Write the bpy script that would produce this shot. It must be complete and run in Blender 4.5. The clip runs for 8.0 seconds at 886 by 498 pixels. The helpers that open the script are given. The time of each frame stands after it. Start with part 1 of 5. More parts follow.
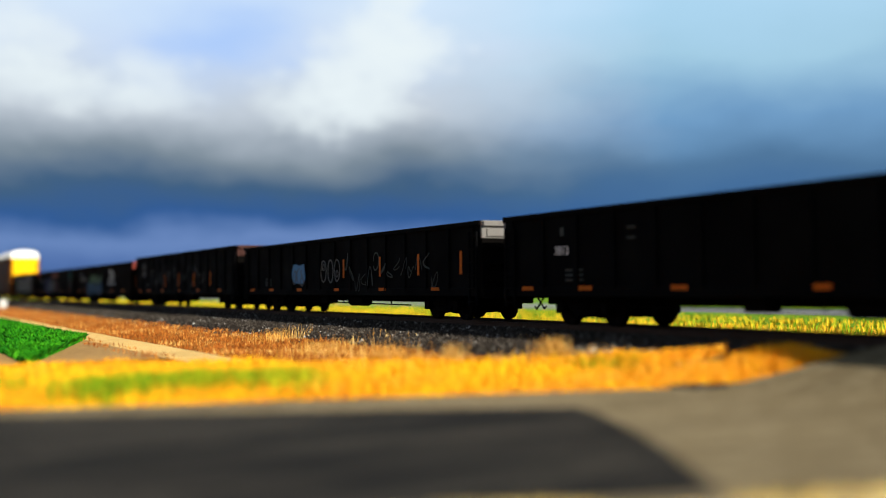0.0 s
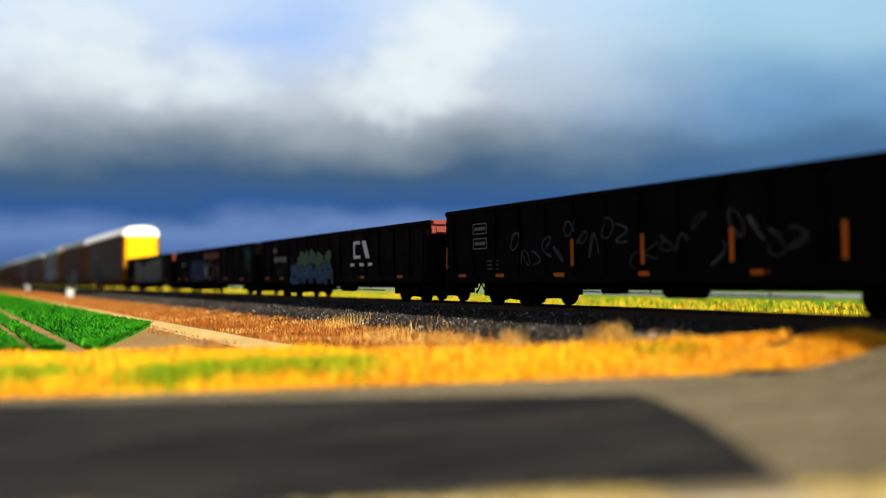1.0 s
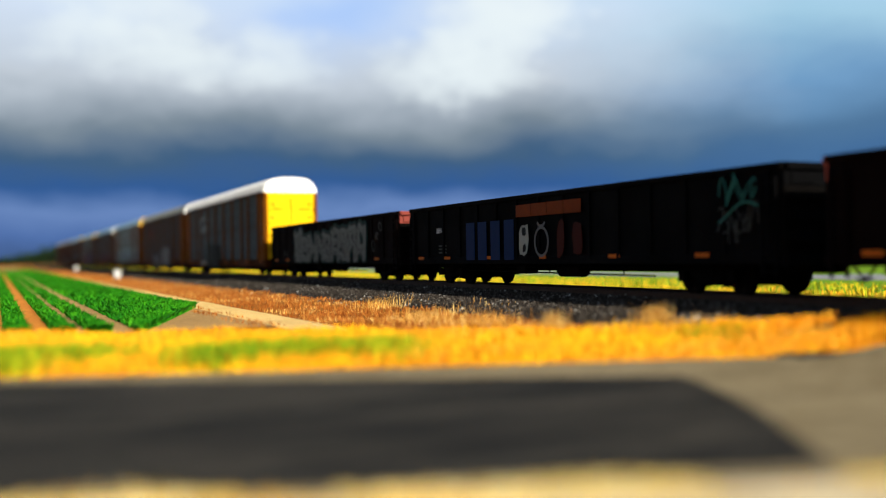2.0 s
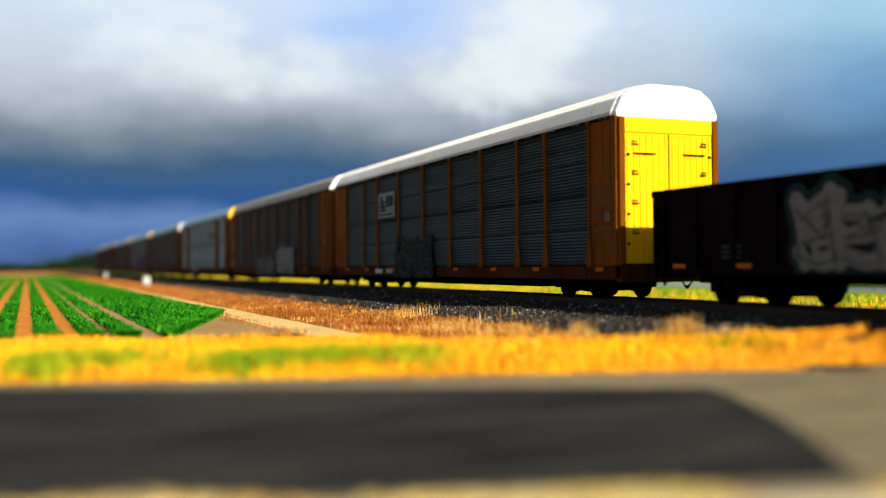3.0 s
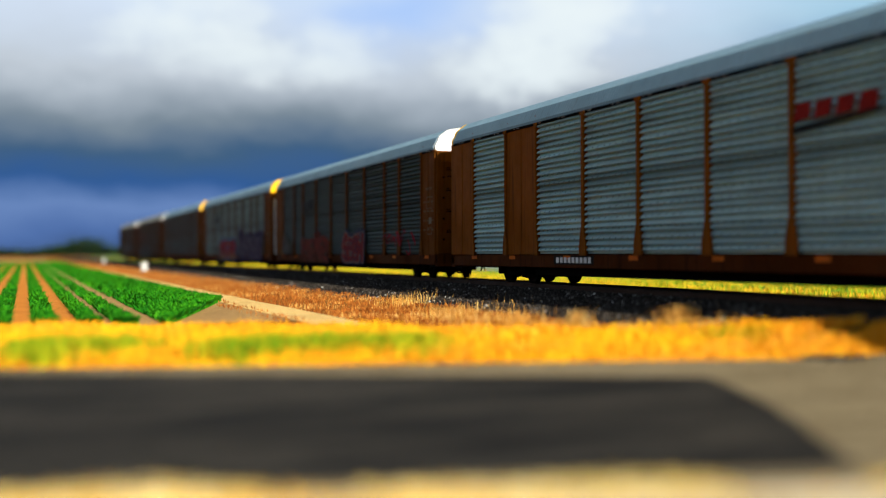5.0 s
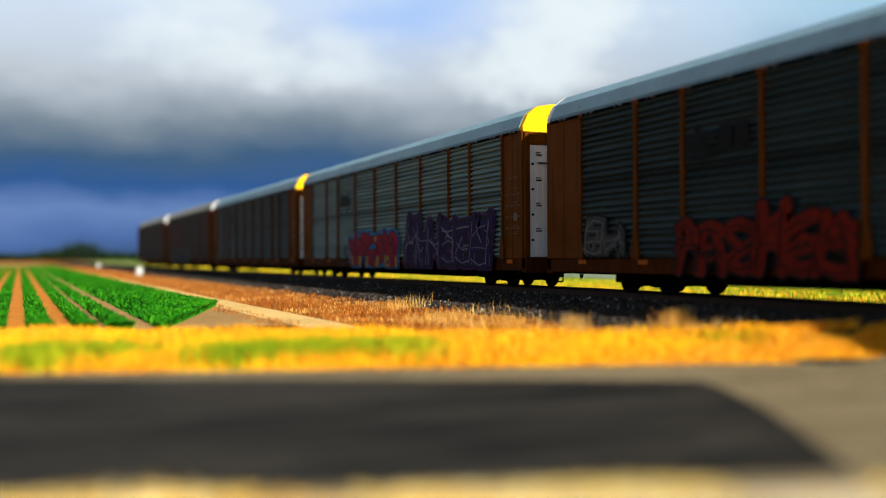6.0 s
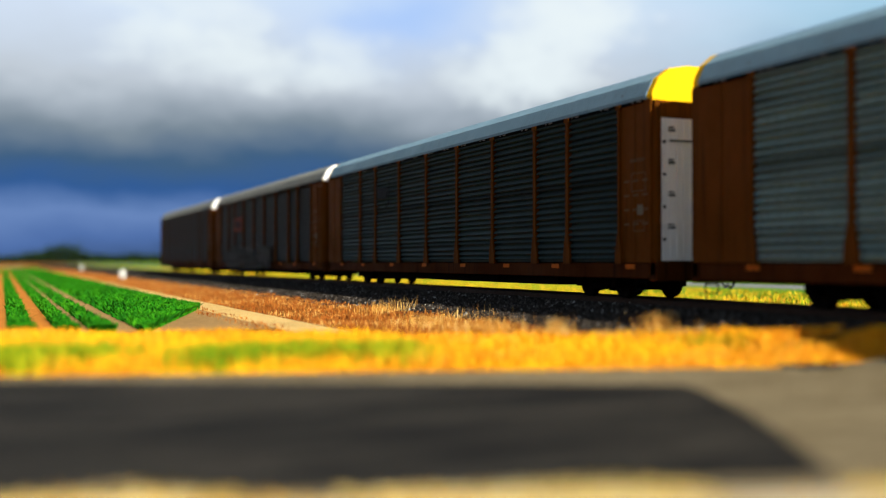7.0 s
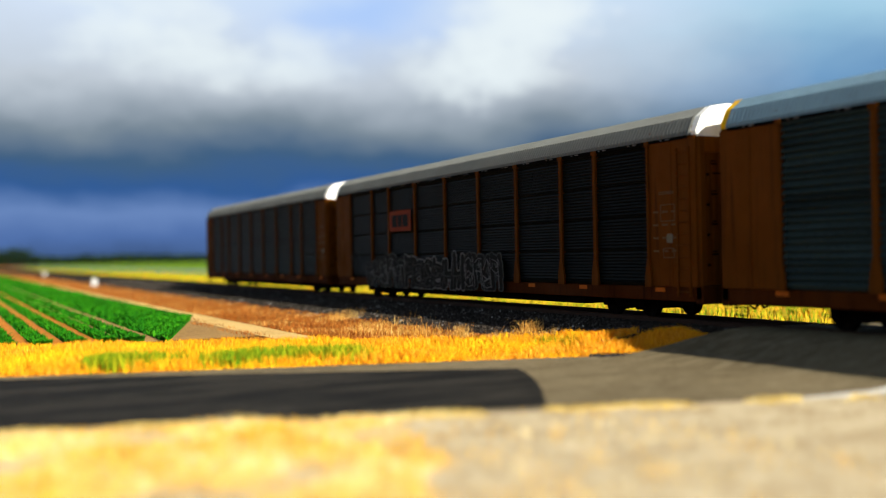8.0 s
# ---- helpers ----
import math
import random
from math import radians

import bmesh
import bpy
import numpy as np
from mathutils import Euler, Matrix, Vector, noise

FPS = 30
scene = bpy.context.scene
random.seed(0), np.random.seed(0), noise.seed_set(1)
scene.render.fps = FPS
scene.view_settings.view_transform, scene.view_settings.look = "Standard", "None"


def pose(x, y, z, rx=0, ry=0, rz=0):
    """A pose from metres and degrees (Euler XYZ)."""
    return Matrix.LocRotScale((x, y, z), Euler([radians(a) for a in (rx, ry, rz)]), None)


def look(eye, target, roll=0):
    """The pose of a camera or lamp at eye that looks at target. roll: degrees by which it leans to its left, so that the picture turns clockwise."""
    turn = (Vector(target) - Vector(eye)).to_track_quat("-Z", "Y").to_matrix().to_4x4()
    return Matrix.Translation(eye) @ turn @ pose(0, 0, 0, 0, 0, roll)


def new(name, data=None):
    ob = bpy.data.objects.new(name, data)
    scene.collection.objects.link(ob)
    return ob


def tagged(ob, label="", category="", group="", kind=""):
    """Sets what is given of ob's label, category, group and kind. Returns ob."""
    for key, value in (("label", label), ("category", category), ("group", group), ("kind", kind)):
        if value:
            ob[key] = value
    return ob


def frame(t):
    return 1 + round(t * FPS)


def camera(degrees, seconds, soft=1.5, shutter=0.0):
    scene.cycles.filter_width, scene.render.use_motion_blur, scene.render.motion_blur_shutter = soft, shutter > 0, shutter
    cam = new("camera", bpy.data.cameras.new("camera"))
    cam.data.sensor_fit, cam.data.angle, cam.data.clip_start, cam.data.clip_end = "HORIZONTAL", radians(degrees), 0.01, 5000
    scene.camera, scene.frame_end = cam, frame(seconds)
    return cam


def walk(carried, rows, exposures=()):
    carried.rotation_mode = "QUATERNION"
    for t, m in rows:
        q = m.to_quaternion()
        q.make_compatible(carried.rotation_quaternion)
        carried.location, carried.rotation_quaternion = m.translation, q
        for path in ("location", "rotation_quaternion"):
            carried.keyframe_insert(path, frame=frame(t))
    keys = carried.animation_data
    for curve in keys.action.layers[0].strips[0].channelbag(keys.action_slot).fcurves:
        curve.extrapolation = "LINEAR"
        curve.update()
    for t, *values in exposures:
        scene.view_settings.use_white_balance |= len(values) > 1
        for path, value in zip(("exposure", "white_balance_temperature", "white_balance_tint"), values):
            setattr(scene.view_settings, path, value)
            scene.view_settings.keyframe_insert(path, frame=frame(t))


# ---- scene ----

from functools import lru_cache

# ------------------------------------------------------------------ camera
cam = camera(47.0, 8.0, 1.1)
cam.data.dof.use_dof = True
cam.data.dof.focus_distance = 33.0
cam.data.dof.aperture_fstop = 0.128
EYE = 1.65
# seconds, x, y, z above the first eye, yaw, pitch, roll
ROWS = [
    (0.0, 0, 0, 0, -29.32, 2.13, 0.55),
    (0.5, 0, 0, 0, -27.72, 1.72, 0.78),
    (1.0, 0, 0, 0, -26.10, 1.42, 0.95),
    (1.5, 0, 0, 0, -25.07, 0.82, 0.86),
    (2.0, 0, 0, 0, -23.72, 0.42, 0.90),
    (2.2, 0, 0, 0, -23.29, 0.50, 0.80),
    (3.3, 0, 0, 0, -22.09, 1.00, 0.45),
    (3.5, 0, 0, 0, -22.10, 0.98, 0.41),
    (4.0, 0, 0, 0, -22.35, 0.51, 0.42),
    (4.5, 0, 0, 0, -22.26, 0.22, 0.20),
    (6.0, 0, 0, 0, -22.59, 0.49, 0.23),
    (6.5, 0, 0, 0, -22.81, 0.62, 0.30),
    (7.0, 0, 0, 0, -23.45, 0.70, 0.0),
    (7.2, -0.2, -0.6, 0.03, -23.62, 0.83, 0.0),
    (7.5, -0.8, -2.5, 0.13, -24.1, 1.0, -0.2),
    (7.75, -2.0, -5.6, 0.55, -25.1, 0.66, 0.4),
    (8.0, -3.26, -8.76, 0.95, -26.1, 0.33, 1.1),
]
walk(cam, [(t, pose(x, y, EYE + z, 90 + pitch, roll, yaw)) for t, x, y, z, yaw, pitch, roll in ROWS])

# ------------------------------------------------------------------ light
SUN = Vector((0.37, -1.72, 1.0)).normalized()          # the way to the sun
scene.view_settings.exposure = 0.85
world = bpy.data.worlds.new("sky")
scene.world = world
world.use_nodes = True
wn = world.node_tree
sky = wn.nodes.new("ShaderNodeTexSky")
sky.sky_type, sky.sun_disc = "NISHITA", False
sky.sun_elevation = math.asin(SUN.z)
sky.sun_rotation = math.atan2(SUN.x, SUN.y)
wn.links.new(sky.outputs[0], wn.nodes["Background"].inputs[0])
wn.nodes["Background"].inputs[1].default_value = 0.05
sun_lamp = bpy.data.lights.new("sun", "SUN")
sun_lamp.energy, sun_lamp.angle, sun_lamp.color = 5.0, radians(0.5), (1.0, 0.95, 0.83)
sun = new("sun", sun_lamp)
sun.matrix_world = look(SUN * 50, (0, 0, 0))


# ------------------------------------------------------------------ materials
class Nodes:
    """A small hand for wiring one material."""
    def __init__(self, name):
        self.mat = bpy.data.materials.new(name)
        self.mat.use_nodes = True
        self.tree = self.mat.node_tree
        self.bsdf = self.tree.nodes["Principled BSDF"]

    def add(self, kind, **inputs):
        n = self.tree.nodes.new(kind)
        for k, v in inputs.items():
            self.put(n, k.replace("_", " "), v)
        return n

    def put(self, n, key, v):
        sock = n.inputs[int(key)] if key.isdigit() else n.inputs[key]
        if isinstance(v, bpy.types.NodeSocket):
            self.tree.links.new(v, sock)
        else:
            sock.default_value = v

    def math(self, op, a, b=0.0, c=0.0):
        n = self.tree.nodes.new("ShaderNodeMath")
        n.operation = op
        for i, v in enumerate((a, b, c)):
            self.put(n, str(i), v)
        return n.outputs[0]

    def noise(self, scale, detail=4.0, rough=0.6, vector=None):
        n = self.tree.nodes.new("ShaderNodeTexNoise")
        n.inputs["Scale"].default_value, n.inputs["Detail"].default_value, n.inputs["Roughness"].default_value = scale, detail, rough
        if vector is not None:
            self.tree.links.new(vector, n.inputs["Vector"])
        return n.outputs["Fac"]

    def coords(self, stretch=(1, 1, 1)):
        c = self.tree.nodes.new("ShaderNodeTexCoord")
        m = self.tree.nodes.new("ShaderNodeMapping")
        m.inputs["Scale"].default_value = stretch
        self.tree.links.new(c.outputs["Object"], m.inputs["Vector"])
        return m.outputs[0]

    def ramp(self, fac, *stops):
        n = self.tree.nodes.new("ShaderNodeValToRGB")
        e = n.color_ramp.elements
        while len(e) < len(stops):
            e.new(0.5)
        for el, (p, c) in zip(e, stops):
            el.position = p
            el.color = (*c, 1) if len(c) == 3 else c
        self.tree.links.new(fac, n.inputs[0])
        return n.outputs[0]

    def mix(self, fac, a, b, kind="MIX"):
        n = self.tree.nodes.new("ShaderNodeMix")
        n.data_type, n.blend_type = "RGBA", kind
        for sock, v in ((n.inputs[0], fac), (n.inputs[6], a), (n.inputs[7], b)):
            if isinstance(v, bpy.types.NodeSocket):
                self.tree.links.new(v, sock)
            else:
                sock.default_value = (*v, 1) if isinstance(v, tuple) and len(v) == 3 else v
        return n.outputs[2]

    def bump(self, height, strength=0.3, distance=0.02):
        n = self.add("ShaderNodeBump")
        n.inputs["Strength"].default_value, n.inputs["Distance"].default_value = strength, distance
        self.tree.links.new(height, n.inputs["Height"])
        self.tree.links.new(n.outputs[0], self.bsdf.inputs["Normal"])

    def out(self, colour, rough=0.6, metal=0.0, gloss=0.035):
        self.put(self.bsdf, "Base Color", colour if isinstance(colour, bpy.types.NodeSocket) else (*colour, 1))
        self.put(self.bsdf, "Roughness", rough)
        self.put(self.bsdf, "Metallic", metal)
        self.put(self.bsdf, "Specular IOR Level", gloss)
        return self.mat


@lru_cache(None)
def paint(name, colour, rough=0.55, metal=0.0, wear=0.35, grime=(0.03, 0.022, 0.016)):
    """Weathered paint or metal: blotches, rust-brown streaks running down, fine grain."""
    n = Nodes(name)
    big = n.noise(0.7, 5, vector=n.coords())
    streak = n.noise(1.0, 4, 0.6, n.coords((6, 6, 0.35)))
    fine = n.noise(40, 3, vector=n.coords())
    c = n.mix(n.ramp(big, (0.35, (0, 0, 0)), (0.7, (wear, wear, wear))), colour, tuple(v * 0.55 for v in colour))
    c = n.mix(n.ramp(streak, (0.52, (0, 0, 0)), (0.75, (wear, wear, wear))), c, grime)
    n.bump(fine, 0.12, 0.004)
    return n.out(c, n.ramp(big, (0.3, (rough - 0.1,) * 3), (0.7, (min(1, rough + 0.2),) * 3)), metal)


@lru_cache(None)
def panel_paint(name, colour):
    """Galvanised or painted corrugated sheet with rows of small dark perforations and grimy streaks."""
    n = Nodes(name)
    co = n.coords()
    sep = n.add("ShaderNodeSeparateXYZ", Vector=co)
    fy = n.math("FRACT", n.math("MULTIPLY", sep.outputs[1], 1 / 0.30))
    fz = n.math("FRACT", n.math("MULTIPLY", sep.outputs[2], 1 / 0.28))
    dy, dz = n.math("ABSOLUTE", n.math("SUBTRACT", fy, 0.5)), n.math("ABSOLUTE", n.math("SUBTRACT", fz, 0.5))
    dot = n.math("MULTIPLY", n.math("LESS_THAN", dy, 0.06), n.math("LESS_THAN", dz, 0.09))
    big = n.noise(0.6, 5, vector=co)
    streak = n.noise(1.0, 4, 0.6, n.coords((5, 5, 0.3)))
    rnd = n.add("ShaderNodeObjectInfo").outputs["Random"]
    c = n.mix(n.ramp(big, (0.3, (0, 0, 0)), (0.75, (0.5,) * 3)), colour, tuple(v * 0.6 for v in colour))
    c = n.mix(n.math("MULTIPLY", rnd, 0.35), c, tuple(v * 0.55 for v in colour))
    c = n.mix(n.ramp(streak, (0.5, (0, 0, 0)), (0.8, (0.5,) * 3)), c, tuple(v * k for v, k in zip(colour, (0.5, 0.4, 0.3))))
    sheets = n.noise(1.0, 1, 0.4, n.coords((0.12, 0.12, 1.7)))
    c = n.mix(n.ramp(sheets, (0.40, (0, 0, 0)), (0.47, (0.35,) * 3), (0.54, (0.35,) * 3), (0.60, (0.8,) * 3)), c, tuple(v * 0.3 for v in colour))
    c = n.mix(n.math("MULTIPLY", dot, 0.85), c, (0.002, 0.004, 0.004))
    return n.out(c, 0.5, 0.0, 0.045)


@lru_cache(None)
def flat(name, colour, rough=0.5):
    n = Nodes(name)
    g = n.noise(3.0, 5, vector=n.coords())
    return n.out(n.mix(n.ramp(g, (0.35, (0, 0, 0)), (0.75, (0.4,) * 3)), colour, tuple(v * 0.5 for v in colour)), rough)


def ground_mat(name, a, b, c, scale=0.6, fine=25.0, rough=0.95, relief=0.03, stretch=(1, 1, 1), hard=0.15):
    n = Nodes(name)
    co = n.coords(stretch)
    big, mid, small = n.noise(scale, 5, vector=co), n.noise(scale * 7, 4, vector=co), n.noise(fine, 4, 0.7, co)
    col = n.mix(n.ramp(big, (0.5 - hard, (0, 0, 0)), (0.5 + hard, (1, 1, 1))), a, b)
    col = n.mix(n.ramp(mid, (0.45, (0, 0, 0)), (0.7, (0.8,) * 3)), col, c)
    col = n.mix(n.ramp(small, (0.3, (0.45,) * 3), (0.6, (0, 0, 0))), col, tuple(v * 0.45 for v in a))
    n.bump(small, 0.6, relief)
    return n.out(col, rough, 0.0, 0.04)


def blade_mat(name, *stops, clump=1.5):
    """Grass or leaves, each blade of its own tint."""
    n = Nodes(name)
    r = n.add("ShaderNodeNewGeometry").outputs["Random Per Island"]
    patch = n.noise(0.42, 4, vector=n.coords())
    f = n.math("ADD", n.math("MULTIPLY", r, 0.6), n.math("MULTIPLY", n.math("SUBTRACT", patch, 0.29), clump))
    n.out(n.ramp(f, *stops), 0.8, 0.0, 0.08)
    n.put(n.bsdf, "Transmission Weight", 0.0)
    return n.mat


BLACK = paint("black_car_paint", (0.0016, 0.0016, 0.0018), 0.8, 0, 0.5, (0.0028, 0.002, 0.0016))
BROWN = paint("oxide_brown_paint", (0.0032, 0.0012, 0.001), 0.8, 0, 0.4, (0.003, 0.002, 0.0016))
# grimy running gear; also stands for painted shade on the lower gondola ends
UNDER = paint("grimy_shaded_steel", (0.0022, 0.0018, 0.0015), 0.9, 0.0, 0.5, (0.004, 0.0025, 0.0015))
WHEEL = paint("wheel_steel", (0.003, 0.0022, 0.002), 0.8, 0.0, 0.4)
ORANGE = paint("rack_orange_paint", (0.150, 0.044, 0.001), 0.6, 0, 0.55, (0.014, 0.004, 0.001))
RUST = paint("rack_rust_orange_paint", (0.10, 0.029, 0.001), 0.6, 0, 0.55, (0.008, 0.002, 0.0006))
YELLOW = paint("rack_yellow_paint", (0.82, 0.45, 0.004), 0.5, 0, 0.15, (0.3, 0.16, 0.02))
WHITE = paint("white_paint", (0.78, 0.78, 0.74), 0.5, 0, 0.2, (0.25, 0.2, 0.14))
CREAM = paint("galvanised_roof", (0.13, 0.135, 0.125), 0.5, 0.0, 0.25, (0.1, 0.085, 0.06))
PALE_ROOF = paint("pale_galvanised_roof", (0.50, 0.50, 0.48), 0.5, 0.0, 0.2, (0.2, 0.17, 0.12))
SLATE = paint("blue_grey_roof", (0.15, 0.24, 0.30), 0.5, 0.0, 0.25, (0.08, 0.08, 0.07))
PINK = paint("faded_red_end", (0.20, 0.042, 0.03), 0.6, 0, 0.3)
GREY_END = paint("pale_grey_end", (0.15, 0.14, 0.13), 0.6, 0, 0.3)
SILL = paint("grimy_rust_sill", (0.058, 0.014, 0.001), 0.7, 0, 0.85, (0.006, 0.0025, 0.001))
AMBER = flat("orange_reflector", (0.42, 0.10, 0.01))
SIGN = flat("orange_sign", (0.17, 0.026, 0.006))
LETTER = flat("white_lettering", (0.62, 0.62, 0.60))
RAIL = paint("rail_steel", (0.06, 0.035, 0.025), 0.6, 0.3, 0.4)
TIE = paint("creosoted_tie", (0.015, 0.011, 0.008), 0.9, 0, 0.4)
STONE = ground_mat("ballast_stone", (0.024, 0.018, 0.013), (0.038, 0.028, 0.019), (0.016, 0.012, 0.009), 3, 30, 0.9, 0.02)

# sky: horizontal layers of cloud with soft billows, drawn over azimuth and elevation in degrees
sk = Nodes("cloudy_sky")
oc = sk.add("ShaderNodeTexCoord").outputs["Object"]
sp = sk.add("ShaderNodeSeparateXYZ", Vector=oc)
hor = sk.math("SQRT", sk.math("ADD", sk.math("POWER", sp.outputs[0], 2.0), sk.math("POWER", sp.outputs[1], 2.0)))
AZ = sk.math("MULTIPLY", sk.math("ARCTAN2", sp.outputs[0], sp.outputs[1]), 57.2958)
EL = sk.math("MULTIPLY", sk.math("ARCTAN2", sp.outputs[2], hor), 57.2958)


def sky_uv(su, sv, off=0.0):
    return sk.add("ShaderNodeCombineXYZ", X=sk.math("MULTIPLY", AZ, su), Y=sk.math("MULTIPLY", EL, sv), Z=off).outputs[0]


def blob(az, el, ra, re, gain=1.0):
    """A soft billow."""
    a = sk.math("POWER", sk.math("DIVIDE", sk.math("SUBTRACT", AZW, az), ra), 2.0)
    e = sk.math("POWER", sk.math("DIVIDE", sk.math("SUBTRACT", ELW, el), re), 2.0)
    return sk.math("MULTIPLY", sk.math("EXPONENT", sk.math("MULTIPLY", sk.math("ADD", a, e), -1.0)), gain)


w1 = sk.math("SUBTRACT", sk.noise(1.0, 6, 0.55, sky_uv(0.10, 0.22)), 0.5)
w2 = sk.math("SUBTRACT", sk.noise(1.0, 6, 0.55, sky_uv(0.16, 0.34, 7.3)), 0.5)
ELW = sk.math("ADD", EL, sk.math("MULTIPLY", w1, 4.5))
AZW = sk.math("ADD", AZ, sk.math("MULTIPLY", w2, 7.0))
# the layers at the left, where the cloud bank lies, and the thinner haze at the right
left = sk.ramp(sk.math("DIVIDE", ELW, 20.0), (0.0, (0.05, 0.10, 0.24)), (0.05, (0.075, 0.15, 0.37)), (0.125, (0.13, 0.225, 0.47)), (0.20, (0.030, 0.098, 0.28)), (0.275, (0.050, 0.110, 0.205)),
               (0.36, (0.185, 0.24, 0.295)), (0.48, (0.50, 0.56, 0.63)), (0.66, (0.60, 0.70, 0.84)), (1.0, (0.62, 0.82, 1.0)))
right = sk.ramp(sk.math("DIVIDE", ELW, 20.0), (0.0, (0.06, 0.14, 0.31)), (0.2, (0.045, 0.13, 0.30)), (0.32, (0.075, 0.17, 0.31)), (0.45, (0.15, 0.31, 0.52)), (0.62, (0.34, 0.56, 0.72)), (1.0, (0.48, 0.74, 0.98)))
side = sk.ramp(sk.math("DIVIDE", sk.math("SUBTRACT", AZW, 28.0), 14.0), (0.0, (0, 0, 0)), (1.0, (1, 1, 1)))
tone = sk.mix(side, left, right)
tone = sk.mix(blob(17.0, 13.8, 4.5, 2.2, 0.85), tone, (0.36, 0.54, 0.90))
fluff = sk.ramp(sk.noise(1.0, 8, 0.62, sky_uv(0.25, 0.42, 3.1)), (0.34, (0.25,) * 3), (0.60, (1.05,) * 3))
bright = sk.math("ADD", sk.math("ADD", blob(23.6, 10.8, 3.6, 2.0), blob(27.2, 13.8, 2.6, 2.6, 0.95)), sk.math("ADD", blob(11.0, 11.0, 6.0, 2.0, 0.55), blob(4.0, 13.0, 5.0, 2.5, 0.5)))
bright = sk.ramp(sk.math("MULTIPLY", bright, fluff), (0.12, (0, 0, 0)), (0.32, (0.5,) * 3), (0.55, (0.8,) * 3), (0.95, (0.97,) * 3))
tone = sk.mix(bright, tone, (0.76, 0.84, 0.87))
em = sk.add("ShaderNodeEmission", Color=tone, Strength=0.60)
sk.tree.links.new(em.outputs[0], sk.tree.nodes["Material Output"].inputs[0])
SKY = sk.mat


# ------------------------------------------------------------------ builders
def put_box(bm, x0, x1, y0, y1, z0, z1, chamfer=0.0):
    v = [bm.verts.new(p) for p in ((x0, y0, z0), (x1, y0, z0), (x1, y1, z0), (x0, y1, z0), (x0, y0, z1), (x1, y0, z1), (x1, y1, z1), (x0, y1, z1))]
    fs = [bm.faces.new([v[i] for i in q]) for q in ((0, 3, 2, 1), (4, 5, 6, 7), (0, 1, 5, 4), (1, 2, 6, 5), (2, 3, 7, 6), (3, 0, 4, 7))]
    if chamfer:
        edges = list({e for f in fs for e in f.edges})
        bmesh.ops.bevel(bm, geom=edges, offset=chamfer, segments=1, affect="EDGES")


def put_prism(bm, outline, y0, y1):
    """Extrudes an outline of (x, z) along y."""
    a = [bm.verts.new((x, y0, z)) for x, z in outline]
    b = [bm.verts.new((x, y1, z)) for x, z in outline]
    n = len(outline)
    for i in range(n):
        bm.faces.new((a[i], a[(i + 1) % n], b[(i + 1) % n], b[i]))
    bm.faces.new(a[::-1])
    bm.faces.new(b)


def put_rod(bm, p, q, r, sides=6):
    p, q = Vector(p), Vector(q)
    d = (q - p).normalized()
    u = d.orthogonal().normalized()
    w = d.cross(u)
    rings = [[bm.verts.new(c + r * (math.cos(k * math.tau / sides) * u + math.sin(k * math.tau / sides) * w)) for k in range(sides)] for c in (p, q)]
    for k in range(sides):
        bm.faces.new((rings[0][k], rings[0][(k + 1) % sides], rings[1][(k + 1) % sides], rings[1][k]))
    bm.faces.new(rings[0][::-1])
    bm.faces.new(rings[1])


def put_lathe(bm, profile, centre, sides=24):
    """Turns (radius, offset along x) round an axis along x."""
    c = Vector(centre)
    rings = [[bm.verts.new(c + Vector((x, r * math.cos(k * math.tau / sides), r * math.sin(k * math.tau / sides)))) for k in range(sides)] for r, x in profile]
    for i in range(len(rings) - 1):
        for k in range(sides):
            bm.faces.new((rings[i][k], rings[i][(k + 1) % sides], rings[i + 1][(k + 1) % sides], rings[i + 1][k]))
    bm.faces.new(rings[0][::-1])
    bm.faces.new(rings[-1])


def mesh_of(name, bm, material):
    bmesh.ops.recalc_face_normals(bm, faces=bm.faces)
    me = bpy.data.meshes.new(name)
    bm.to_mesh(me)
    bm.free()
    me.materials.append(material)
    return me


def part(name, bm, material, parent, label="", at=(0, 0, 0), turn=0.0):
    """Links a bmesh, or a mesh made before, as one object under a thing or part."""
    me = mesh_of(name, bm, material) if isinstance(bm, bmesh.types.BMesh) else bm
    ob = new(name, me)
    ob.parent = parent
    ob.location = at
    ob.rotation_euler = (0, 0, turn)
    return tagged(ob, label)


def sheet(name, verts, faces, material):
    me = bpy.data.meshes.new(name)
    me.from_pydata([tuple(v) for v in verts], [], [tuple(f) for f in faces])
    me.materials.append(material)
    me.update()
    return new(name, me)


def smooth(e0, e1, x):
    t = min(1, max(0, (x - e0) / (e1 - e0)))
    return t * t * (3 - 2 * t)


# ------------------------------------------------------------------ ground and setting
TRACK_X, RAIL_Z = 16.25, 0.66
ROAD_A, ROAD_B = 15.8, -0.31       # far edge of the road: y = A + B x


def ground_z(x, y):
    """The lie of the land: flat, with the bank on which the track runs beyond the crossing."""
    bank = smooth(10.6, 13.6, x) - smooth(19.5, 24.0, x)
    return -0.03 + 0.30 * bank * smooth(10.5, 17.0, y)


